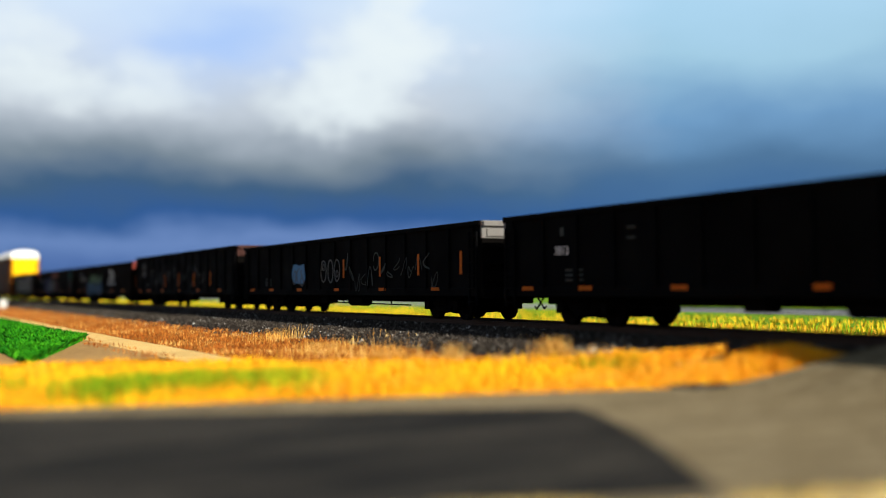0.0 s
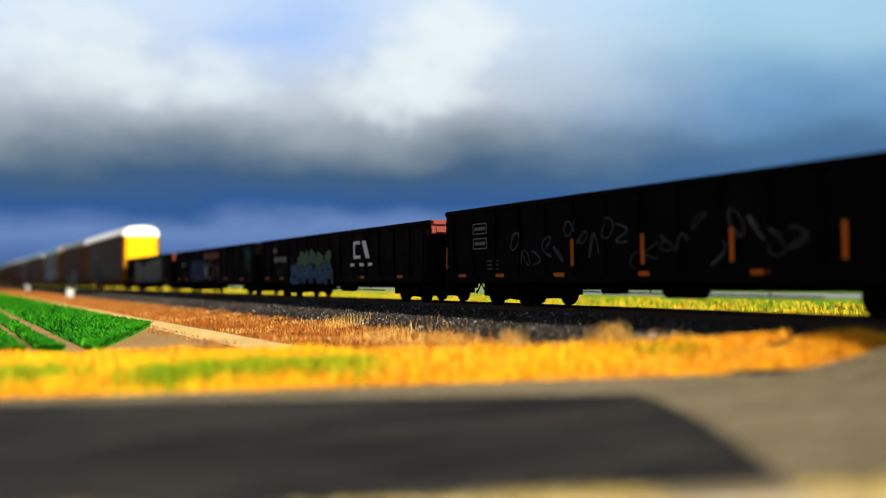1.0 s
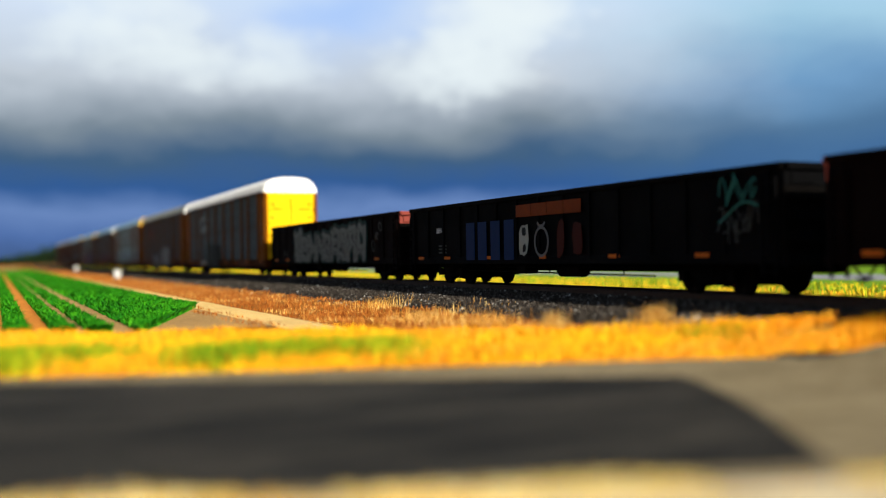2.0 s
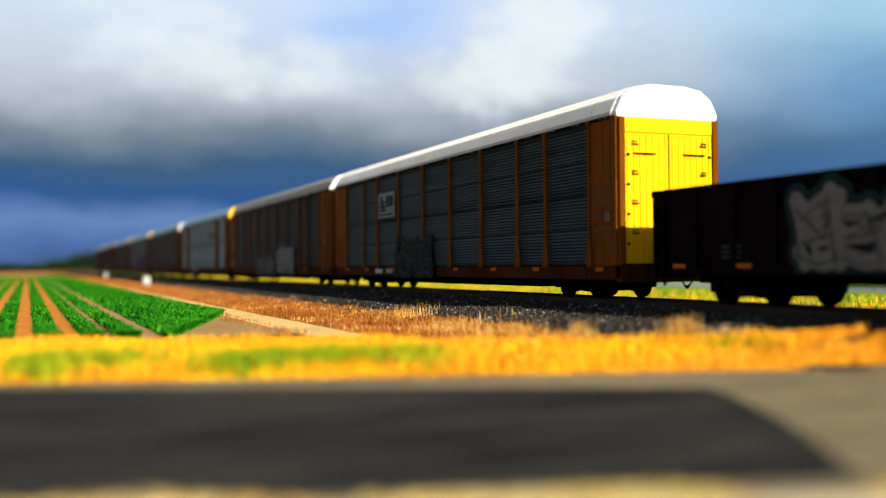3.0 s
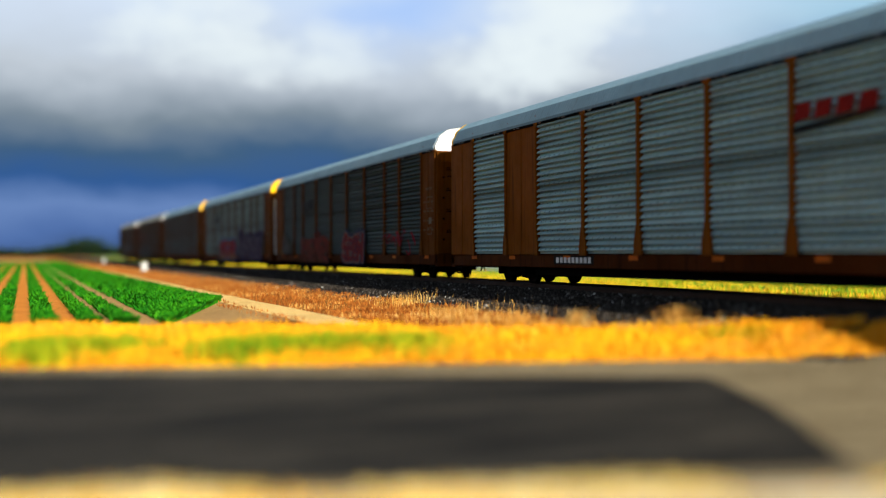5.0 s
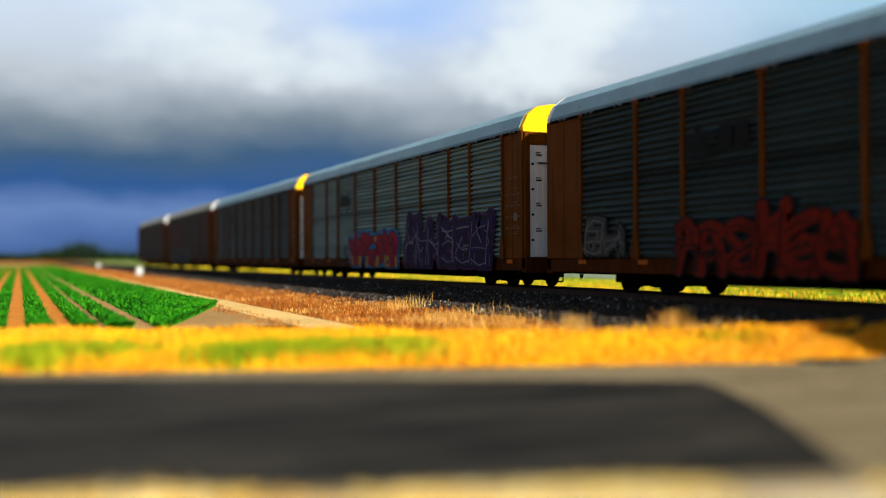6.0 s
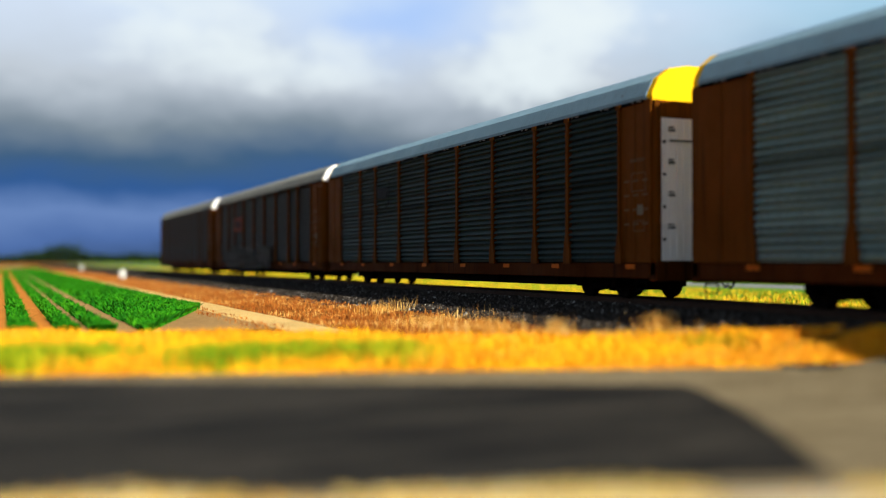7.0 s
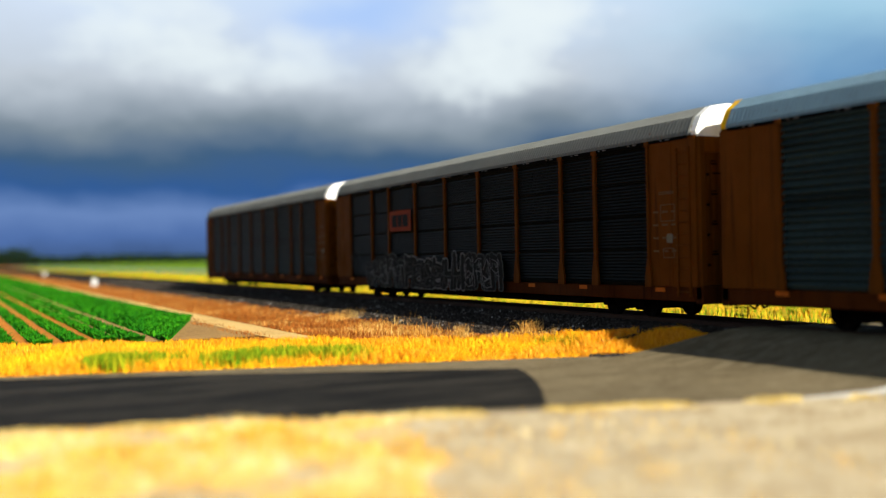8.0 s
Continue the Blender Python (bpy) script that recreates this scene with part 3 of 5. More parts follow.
def brake_mesh():
    """The brake rigging slung between the axles."""
    bm = bmesh.new()
    for a in (-0.40, 0.40):
        put_box(bm, -0.95, 0.95, a - 0.07, a + 0.07, -0.22, 0.06, 0.02)
        for s in (-1, 1):
            put_box(bm, s * 0.76 - 0.06, s * 0.76 + 0.06, a - 0.11, a + 0.11, -0.24, 0.18, 0.02)
    put_box(bm, -0.85, 0.85, -0.3, 0.3, -0.16, 0.05, 0.02)
    return mesh_of("brake_rigging", bm, UNDER)


WHEEL_ME, FRAME_ME, SPRING_ME, AXLE_ME, BOLSTER_ME, BRAKE_ME = wheel_mesh(), frame_mesh(), spring_mesh(), axle_mesh(), bolster_mesh(), brake_mesh()


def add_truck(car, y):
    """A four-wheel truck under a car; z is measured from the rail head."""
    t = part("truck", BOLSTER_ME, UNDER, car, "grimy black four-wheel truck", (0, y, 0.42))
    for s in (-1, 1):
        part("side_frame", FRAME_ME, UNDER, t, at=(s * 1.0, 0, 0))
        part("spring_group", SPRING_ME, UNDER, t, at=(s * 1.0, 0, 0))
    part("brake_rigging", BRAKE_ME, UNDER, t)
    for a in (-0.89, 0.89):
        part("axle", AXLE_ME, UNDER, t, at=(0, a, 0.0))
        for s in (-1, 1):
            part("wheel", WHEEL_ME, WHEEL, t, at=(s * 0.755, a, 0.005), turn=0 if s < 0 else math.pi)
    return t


def coupler_mesh():
    bm = bmesh.new()
    put_box(bm, -0.07, 0.07, -0.62, 0.3, 0.78, 0.94, 0.02)
    put_box(bm, -0.16, 0.14, -0.72, -0.5, 0.72, 1.0, 0.04)
    put_rod(bm, (0.35, 0.1, 0.72), (0.30, -0.35, 0.35), 0.025)
    put_rod(bm, (0.30, -0.35, 0.35), (0.12, -0.70, 0.42), 0.025)
    put_rod(bm, (-1.2, -0.03, 0.62), (-0.1, -0.10, 0.90), 0.02)
    return mesh_of("coupler", bm, UNDER)


COUPLER_ME = coupler_mesh()


def ladder(car, x, y0, y1, z0, z1, material, rungs, label=""):
    bm = bmesh.new()
    for y in (y0, y1):
        put_box(bm, x - 0.03, x + 0.02, y - 0.03, y + 0.03, z0, z1)
    for k in range(rungs):
        z = z0 + 0.12 + (z1 - z0 - 0.24) * k / (rungs - 1)
        put_rod(bm, (x - 0.05, y0, z), (x - 0.05, y1, z), 0.018)
    return part("ladder", bm, material, car, label)


def decal(name, polys, material, parent, x, label="", lift=0.0):
    """Painted shapes: polygons of (y, z) as thin plates standing a little proud of the side."""
    if name in APART and len(polys) > 1:
        for o in polys:
            decal(name, [o], material, parent, x, label, lift)
        return None
    bm = bmesh.new()
    for k, o in enumerate(polys):
        step = 0.00025 * (k % 16)
        a = [bm.verts.new((x - lift - step - 0.004, y, z)) for y, z in o]
        b = [bm.verts.new((x - lift - step + 0.002, y, z)) for y, z in o]
        bm.faces.new(a)
        for i in range(len(o)):
            bm.faces.new((a[i], b[i], b[(i + 1) % len(o)], a[(i + 1) % len(o)]))
    ob = part(name, bm, material, parent, label)
    return tagged(ob, kind="stuff") if name in ("stencil", "number", "logo", "logo_blocks", "stencil_box", "graffiti_ring") else ob


APART = ("reflector", "graffiti_block")


def bar(y0, y1, z0, z1):
    return [(y0, z0), (y1, z0), (y1, z1), (y0, z1)]


def ring_polys(cy, cz, ry, rz, t, n=14):
    """A ring as quads."""
    out = []
    for k in range(n):
        a, b = k * math.tau / n, (k + 1) * math.tau / n
        out.append([(cy + ry * math.cos(a), cz + rz * math.sin(a)), (cy + ry * math.cos(b), cz + rz * math.sin(b)), (cy + (ry - t) * math.cos(b), cz + (rz - t) * math.sin(b)), (cy + (ry - t) * math.cos(a), cz + (rz - t) * math.sin(a))])
    return out


def wobble(rng, cy, cz, ry, rz, n=16, rough=0.22):
    """A lumpy letter-like outline."""
    ph = rng.random() * 6.28
    out = []
    for k in range(n):
        a = k * math.tau / n
        sq = 1 / max(abs(math.cos(a)), abs(math.sin(a))) ** 0.55
        r = sq * (1 + rough * math.sin(2 * a + ph) * 0.6 + rough * (rng.random() - 0.5))
        out.append((cy + ry * r * math.cos(a), cz + rz * r * math.sin(a)))
    return out


def stroke(points, w):
    out = []
    for (y0, z0), (y1, z1) in zip(points, points[1:]):
        d = math.hypot(y1 - y0, z1 - z0) or 1
        ny, nz = -(z1 - z0) / d * w / 2, (y1 - y0) / d * w / 2
        out.append([(y0 + ny, z0 + nz), (y1 + ny, z1 + nz), (y1 - ny, z1 - nz), (y0 - ny, z0 - nz)])
    return out


def fat_stroke(points, w, floor):
    """A rounded band along a line, cut off at the floor height."""
    polys = stroke(points, w)
    for y, z in points:
        polys.append([(y + w / 2 * math.cos(k * math.tau / 10), z + w / 2 * math.sin(k * math.tau / 10)) for k in range(10)])
    return [[(y, max(z, floor + 0.002 * k)) for k, (y, z) in enumerate(o)] for o in polys]


def letter_lines(rng, y, z, w, h):
    """The bands of one sprayed shape: leaning stems, a bridge and a hooked end."""
    lean = rng.uniform(-0.28, 0.28) * w
    a, b = y + 0.18 * w, y + 0.82 * w
    lines = [[(a, z), (a + lean * 0.5 + rng.uniform(-0.06, 0.06) * w, z + 0.5 * h), (a + lean, z + h * rng.uniform(0.86, 1.0))]]
    kind = rng.randrange(4)
    if kind != 0:
        lines.append([(b, z), (b + lean * 0.5 + rng.uniform(-0.08, 0.08) * w, z + 0.5 * h), (b + lean, z + h * rng.uniform(0.75, 1.0))])
    if kind != 1:
        lines.append([(a, z + h * rng.uniform(0.7, 0.95)), ((a + b) / 2, z + h * rng.uniform(0.8, 1.05)), (b, z + h * rng.uniform(0.6, 0.9))])
    q = rng.uniform(0.3, 0.6)
    lines.append([(a, z + q * h), ((a + b) / 2, z + (q + rng.uniform(-0.12, 0.12)) * h), (b, z + (q + rng.uniform(-0.15, 0.15)) * h)])
    if kind in (0, 2):
        lines.append([(a, z + 0.06 * h), ((a + b) / 2, z), (b + 0.1 * w, z + 0.14 * h)])
    return lines


def graffiti(car, x, y0, y1, z0, z1, letters, fill, edge, line, seed, label, halo=None, low=None):
    """A sprayed piece: fat overlapping shapes with outlines and inner strokes, no readable word. low: a second tone at the foot."""
    def rest(*a, **k):
        tagged(decal(*a, **k), kind="stuff")
    rng = random.Random(seed)
    w = (y1 - y0) / letters
    g = part("graffiti", bmesh.new(), edge, car, label)
    lines = []
    for k in range(letters):
        h = (z1 - z0) * rng.uniform(0.66, 0.86)
        cy, cz = y0 + k * w + rng.uniform(-0.06, 0.06) * w, z0 + rng.uniform(0.08, 0.14) * (z1 - z0)
        bands = letter_lines(rng, cy, cz, w * 1.22, h)
        bands.append([(cy + w * rng.random(), cz + h * rng.random()), (cy + w * rng.uniform(0.2, 0.8), cz + h * rng.uniform(0.3, 0.7)), (cy + w * rng.uniform(0.6, 1.2), cz + h * rng.random())])
        fat = min(w * 0.36, h * 0.26) * rng.uniform(0.85, 1.15)
        lift = 0.006 + 0.001 * (k % 2)
        if halo:
            rest("graffiti_halo", [o for b in bands for o in fat_stroke(b, fat + 0.34, z0 - 0.05)], halo, g, x, lift=lift)
        rest("graffiti_outline", [o for b in bands for o in fat_stroke(b, fat + 0.14, z0 - 0.03)], edge, g, x, lift=lift + 0.008)
        rest("graffiti_fill", [o for b in bands for o in fat_stroke(b, fat, z0)], fill, g, x, lift=lift + 0.016)
        if low:
            rest("graffiti_foot", [o for b in bands[:2] for o in fat_stroke([b[0], tuple((p + 2 * q) / 3 for p, q in zip(b[1], b[0]))], fat * 0.9, z0)], low, g, x, lift=lift + 0.022)
        for b in bands:
            shift = fat * rng.uniform(0.22, 0.42)
            lines += stroke([(p + shift, max(q - shift * 0.4, z0)) for p, q in b], rng.uniform(0.025, 0.05))
        loops = [(cy + w * rng.uniform(0.2, 0.8), cz + h * rng.uniform(0.1, 0.9)) for _ in range(2)]
        for py, pz in loops:
            rad, turn0 = fat * rng.uniform(0.3, 0.6), rng.random() * 6.28
            lines += stroke([(py + rad * math.cos(turn0 + 0.6 * u), max(pz + rad * math.sin(turn0 + 0.6 * u), z0)) for u in range(6)], rng.uniform(0.02, 0.045))
        for _ in range(2):
            dy, dz = cy + w * rng.random(), cz + rng.uniform(0.0, 0.3) * h
            lines += stroke([(dy, dz), (dy, max(z0 - 0.05, dz - rng.uniform(0.1, 0.5)))], 0.018)
    tagged(decal("graffiti_stroke", lines, line, g, x, lift=0.034), kind="stuff")


def scrawl(car, x, y0, y1, z0, z1, n, material, seed, label, w=0.05):
    """Thin sprayed tags of looping strokes."""
    rng = random.Random(seed)
    polys = []
    for k in range(n):
        cy = y0 + (y1 - y0) * (k + 0.5) / n
        cz, s = rng.uniform(z0 + 0.25, z1 - 0.25), rng.uniform(0.15, 0.34)
        p, q = rng.random() * 6.28, rng.random() * 6.28
        f1, f2 = rng.choice((0.6, 0.9, 1.3)), rng.choice((0.5, 0.8, 1.2))
        a = max(0.5 * s, 0.42 * (y1 - y0) / n)
        polys += stroke([(cy + a * math.sin(f1 * u * 0.55 + p), cz + s * math.sin(f2 * u * 0.55 + q)) for u in range(14)], w * rng.uniform(0.5, 1.1))
    return tagged(decal("spray_tag", polys, material, car, x, label), kind="stuff")


def lettering(text, car, x, y, z, size, material, label=""):
    """Letters on the near side of a car, read from outside."""
    cu = bpy.data.curves.new("text", "FONT")
    cu.body, cu.size, cu.extrude, cu.align_x = text, size, 0.003, "CENTER"
    tmp = bpy.data.objects.new("text", cu)
    scene.collection.objects.link(tmp)
    me = bpy.data.meshes.new_from_object(tmp)
    bpy.data.objects.remove(tmp)
    me.materials.append(material)
    ob = new("lettering", me)
    ob.parent = car
    ob.location = (x, y, z)
    ob.rotation_euler = (math.pi / 2, 0, -math.pi / 2)
    return tagged(ob, label)


# --- auto racks: z from the rail head, y back from the leading end
RACK_L, PAN0, EAVE, HALF = 27.4, 0.95, 5.0, 1.6


@lru_cache(None)
def panel_mesh(w, style, material):
    """One corrugated screen between two posts."""
    pts = []
    H = EAVE - PAN0 - 0.06
    if style == "broad":
        n, slot, nose = 24, 0.054, 0.055
    else:
        n, slot, nose = 42, 0.018, 0.02
    for k in range(n):
        b, u = k * H / n, H / n
        gap = slot * ((2.6 if k % 10 == 0 else 1.0) if style == "fine" else 1.4 if k % 3 == 0 else 1.0)
        for z, d in ((b, -0.05), (b + gap, -0.05), (b + gap, nose), (b + gap + 0.02, nose + 0.01), (b + u, 0.0)):
            pts.append((d, z))
    bm = bmesh.new()
    front = [[bm.verts.new((-0.03 - d, y, z)) for d, z in pts] for y in (0, w)]
    back = [[bm.verts.new((0.07, y, z)) for z in (0, H)] for y in (0, w)]
    for i in range(len(pts) - 1):
        bm.faces.new((front[0][i], front[0][i + 1], front[1][i + 1], front[1][i]))
    bm.faces.new((back[0][0], back[1][0], back[1][1], back[0][1]))
    for k in (0, 1):
        bm.faces.new([*front[k], back[k][1], back[k][0]])
    bm.faces.new((front[0][0], front[1][0], back[1][0], back[0][0]))
    bm.faces.new((front[0][-1], back[0][1], back[1][1], front[1][-1]))
    return mesh_of("screen_panel", bm, material)


@lru_cache(None)
def post_mesh(material, w=0.15):
    bm = bmesh.new()
    H = EAVE - PAN0
    put_box(bm, -0.125, 0.03, -w / 2, w / 2, 0, H, 0.012)
    put_prism_y = [(-w / 2 - 0.10, -0.02), (w / 2 + 0.10, -0.02), (w / 2 + 0.10, 0.25), (w / 2, 0.75), (-w / 2, 0.75), (-w / 2 - 0.10, 0.25)]
    a = [bm.verts.new((-0.132, y, z)) for y, z in put_prism_y]
    b = [bm.verts.new((-0.07, y, z)) for y, z in put_prism_y]
    bm.faces.new(a)
    bm.faces.new(b[::-1])
    for i in range(6):
        bm.faces.new((a[i], b[i], b[(i + 1) % 6], a[(i + 1) % 6]))
    put_box(bm, -0.137, 0.02, -w / 2 - 0.05, w / 2 + 0.05, H - 0.12, H, 0.01)
    return mesh_of("post", bm, material)


@lru_cache(None)
def plate_mesh(w, material):
    """A plain riveted plate bay."""
    bm = bmesh.new()
    H = EAVE - PAN0
    put_box(bm, -0.06, 0.02, 0, w, 0, H, 0.015)
    for y in (0.10, w - 0.10):
        for k in range(15):
            put_box(bm, -0.068, -0.05, y - 0.015, y + 0.015, 0.2 + k * 0.29, 0.23 + k * 0.29)
    put_box(bm, -0.075, -0.05, w / 2 - 0.02, w / 2 + 0.02, 0.05, H - 0.05)
    return mesh_of("side_plate", bm, material)


ROOF = [(-1.66, EAVE), (-1.66, EAVE + 0.10), (-1.46, EAVE + 0.50), (-1.12, EAVE + 0.76), (-0.55, EAVE + 0.86), (0.55, EAVE + 0.86), (1.12, EAVE + 0.76), (1.46, EAVE + 0.50), (1.66, EAVE + 0.10), (1.66, EAVE)]


@lru_cache(None)
def roof_mesh(material, lead):
    """A corrugated roof with ribs from eave to eave."""
    bm = bmesh.new()
    n = 728
    rings = []
    for k in range(n + 1):
        y = lead + 0.2 + (RACK_L - lead - 0.4) * k / n
        d = (0.0, 1.0, 1.0, 0.0)[k % 4] * (0.008 if material is SLATE else 0.022)
        rings.append([bm.verts.new((x * (1 + d / 1.7), y, z + d)) for x, z in ROOF])
    for a, b in zip(rings, rings[1:]):
        for i in range(len(ROOF) - 1):
            bm.faces.new((a[i], a[i + 1], b[i + 1], b[i]))
        bm.faces.new((a[-1], a[0], b[0], b[-1]))
    bm.faces.new(rings[0])
    bm.faces.new(rings[-1])
    return mesh_of("roof", bm, material)


def auto_rack(bays, style, screen, frame_paint, roof, cap, door, label, lead=0.65):
    """bays: (kind, width) from the leading end; kind p: screen panel, o: plate; lead: how far the leading end is set back."""
    car = new("auto_rack_car")
    tagged(car, label, "train car", "auto racks of the train")
    bm = bmesh.new()
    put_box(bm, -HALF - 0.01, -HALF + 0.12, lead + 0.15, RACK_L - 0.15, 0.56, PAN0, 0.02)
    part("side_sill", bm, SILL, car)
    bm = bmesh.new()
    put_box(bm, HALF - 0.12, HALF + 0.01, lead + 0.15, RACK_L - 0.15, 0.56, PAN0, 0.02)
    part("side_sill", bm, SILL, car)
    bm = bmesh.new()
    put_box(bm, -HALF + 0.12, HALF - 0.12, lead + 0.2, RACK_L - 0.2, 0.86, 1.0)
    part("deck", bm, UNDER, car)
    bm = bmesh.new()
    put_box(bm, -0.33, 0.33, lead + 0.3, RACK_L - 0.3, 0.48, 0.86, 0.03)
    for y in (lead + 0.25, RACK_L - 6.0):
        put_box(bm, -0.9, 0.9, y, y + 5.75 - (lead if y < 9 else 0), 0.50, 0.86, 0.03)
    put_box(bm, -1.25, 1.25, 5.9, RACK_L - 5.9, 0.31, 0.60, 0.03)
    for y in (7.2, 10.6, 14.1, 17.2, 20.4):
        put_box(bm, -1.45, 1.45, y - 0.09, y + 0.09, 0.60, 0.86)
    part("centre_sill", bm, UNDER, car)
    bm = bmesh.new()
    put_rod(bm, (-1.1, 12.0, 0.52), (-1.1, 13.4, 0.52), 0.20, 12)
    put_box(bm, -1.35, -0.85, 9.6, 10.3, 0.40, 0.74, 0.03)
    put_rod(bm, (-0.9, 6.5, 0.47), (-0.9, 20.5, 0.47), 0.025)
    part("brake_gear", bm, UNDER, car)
    for y in (4.0, RACK_L - 4.0):
        add_truck(car, y)
    part("coupler", COUPLER_ME, UNDER, car, at=(0, lead, 0))
    part("coupler", COUPLER_ME, UNDER, car, at=(0, RACK_L, 0), turn=math.pi)
    for s in (-1, 1):
        y = lead
        for k, (kind, w) in enumerate(bays):
            w -= lead if k == 0 else 0
            at, turn = ((-HALF, y, PAN0), 0.0) if s < 0 else ((HALF, y + w, PAN0), math.pi)
            if kind == "p":
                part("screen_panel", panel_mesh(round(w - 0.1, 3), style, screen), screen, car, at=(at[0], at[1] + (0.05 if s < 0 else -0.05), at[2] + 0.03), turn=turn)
            else:
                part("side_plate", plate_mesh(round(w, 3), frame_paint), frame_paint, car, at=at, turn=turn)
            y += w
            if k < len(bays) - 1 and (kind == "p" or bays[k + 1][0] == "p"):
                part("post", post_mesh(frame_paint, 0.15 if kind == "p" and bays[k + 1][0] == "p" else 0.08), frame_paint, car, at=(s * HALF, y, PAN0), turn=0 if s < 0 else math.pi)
    part("roof", roof_mesh(roof, lead), roof, car)
    # a rail of small fastenings under the eave
    bm = bmesh.new()
    put_box(bm, -1.70, -1.60, lead + 0.3, RACK_L - 0.3, EAVE - 0.07, EAVE + 0.01)
    part("eave_rail", bm, UNDER, car)
    bm = bmesh.new()
    for k in range(18):
        put_box(bm, -1.72, -1.70, 1.0 + k * 1.48, 1.16 + k * 1.48, EAVE - 0.045, EAVE - 0.01)
        put_box(bm, -1.72, -1.70, 1.32 + k * 1.48, 1.38 + k * 1.48, EAVE - 0.045, EAVE - 0.01)
    tagged(part("eave_clip", bm, GREY_END, car), kind="stuff")
    # ends: a frame with folding doors and a rounded cap under the roof
    for y, s in ((lead, -1), (RACK_L, 1)):
        bm = bmesh.new()
        put_prism(bm, [(-1.6, EAVE - 0.04), *[(x * 0.985, z + 0.012) for x, z in ROOF[1:-1]], (1.6, EAVE - 0.04)], y - (0.02 if s < 0 else 0.22), y + (0.22 if s < 0 else 0.02))
        part("end_cap", bm, cap, car)
        bm = bmesh.new()
        put_box(bm, -1.42, 1.42, y + s * 0.02 - 0.06, y + s * 0.02 + 0.06, EAVE - 0.46, EAVE - 0.045, 0.015)
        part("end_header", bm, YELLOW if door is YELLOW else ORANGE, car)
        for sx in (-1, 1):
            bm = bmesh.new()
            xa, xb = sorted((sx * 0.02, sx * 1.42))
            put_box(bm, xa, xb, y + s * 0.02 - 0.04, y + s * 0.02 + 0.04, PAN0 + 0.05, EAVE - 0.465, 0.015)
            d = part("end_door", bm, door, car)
            for k in range(7):
                xm = sx * (0.12 + 0.2 * k)
                bm = bmesh.new()
                put_box(bm, xm - 0.02, xm + 0.02, y + s * 0.06 - 0.02, y + s * 0.06 + 0.02, PAN0 + 0.1, EAVE - 0.5)
                part("door_rib", bm, door, d)
            bm = bmesh.new()
            put_box(bm, *sorted((sx * 0.45, sx * 1.15)), y + s * 0.09 - 0.012, y + s * 0.09 + 0.012, EAVE - 1.05, EAVE - 1.01)
            for z in (1.5, 2.3, 3.1, 3.9):
                put_box(bm, *sorted((sx * 1.28, sx * 1.36)), y + s * 0.09 - 0.012, y + s * 0.09 + 0.012, z, z + 0.07)
                put_box(bm, *sorted((sx * 1.0, sx * 1.2)), y + s * 0.09 - 0.012, y + s * 0.09 + 0.012, z + 0.3, z + 0.34)
                put_box(bm, *sorted((sx * 1.04, sx * 1.2)), y + s * 0.09 - 0.012, y + s * 0.09 + 0.012, z + 0.38, z + 0.41)
            tagged(part("door_fitting", bm, UNDER, d), kind="stuff")
            bm = bmesh.new()
            put_box(bm, *sorted((sx * 1.42, sx * 1.60)), y - 0.12, y + 0.12, 0.62, EAVE - 0.045, 0.02)
            part("corner_post", bm, frame_paint, car)
        bm = bmesh.new()
        put_box(bm, -1.6, 1.6, y - 0.14, y + 0.14, 0.50, PAN0 + 0.04, 0.02)
        part("end_sill", bm, SILL, car)
    # steps and reflectors
    for y in (lead + 0.55, RACK_L - 0.55):
        bm = bmesh.new()
        for dy in (-0.22, 0.22):
            put_rod(bm, (-1.56, y + dy, 0.70), (-1.56, y + dy, 0.28), 0.02)
        put_rod(bm, (-1.56, y - 0.22, 0.28), (-1.56, y + 0.22, 0.28), 0.02)
        put_rod(bm, (-1.56, y - 0.22, 0.48), (-1.56, y + 0.22, 0.48), 0.02)
        part("sill_step", bm, UNDER, car)
    decal("reflector", [bar(y, y + 0.42, 0.80, 0.92) for y in (1.4, 5.2, 8.3, 11.6, 15.1, 18.6, 22.2, 25.2)], AMBER, car, -HALF - 0.02, "small orange reflectors along the sill")
    decal("stencil", [bar(0.75 + 0.4 * (k % 3), 1.0 + 0.4 * (k % 3), 1.9 + 0.36 * (k // 3), 1.96 + 0.36 * (k // 3)) for k in range(12)], flat("dull_stencil", (0.10, 0.06, 0.03)), car, -HALF - 0.075, "small unreadable stencilled lines")
    boxes = [(0.85, 1.45, 2.75, 3.2), (0.9, 1.35, 1.75, 2.0), (0.9, 1.5, 3.5, 3.55)]
    polys = [q for a, b, lo, hi in boxes for q in stroke([(a, lo), (b, lo), (b, hi), (a, hi), (a, lo)], 0.03)]
    tagged(decal("placard", polys, flat("dull_stencil", (0.10, 0.06, 0.03)), car, -HALF - 0.078, "small framed placards on the end plate"), kind="stuff")
    decal("card", [bar(0.95, 1.2, 2.15, 2.4)], flat("pale_card", (0.13, 0.12, 0.09)), car, -HALF - 0.079, "small pale card")
    return car


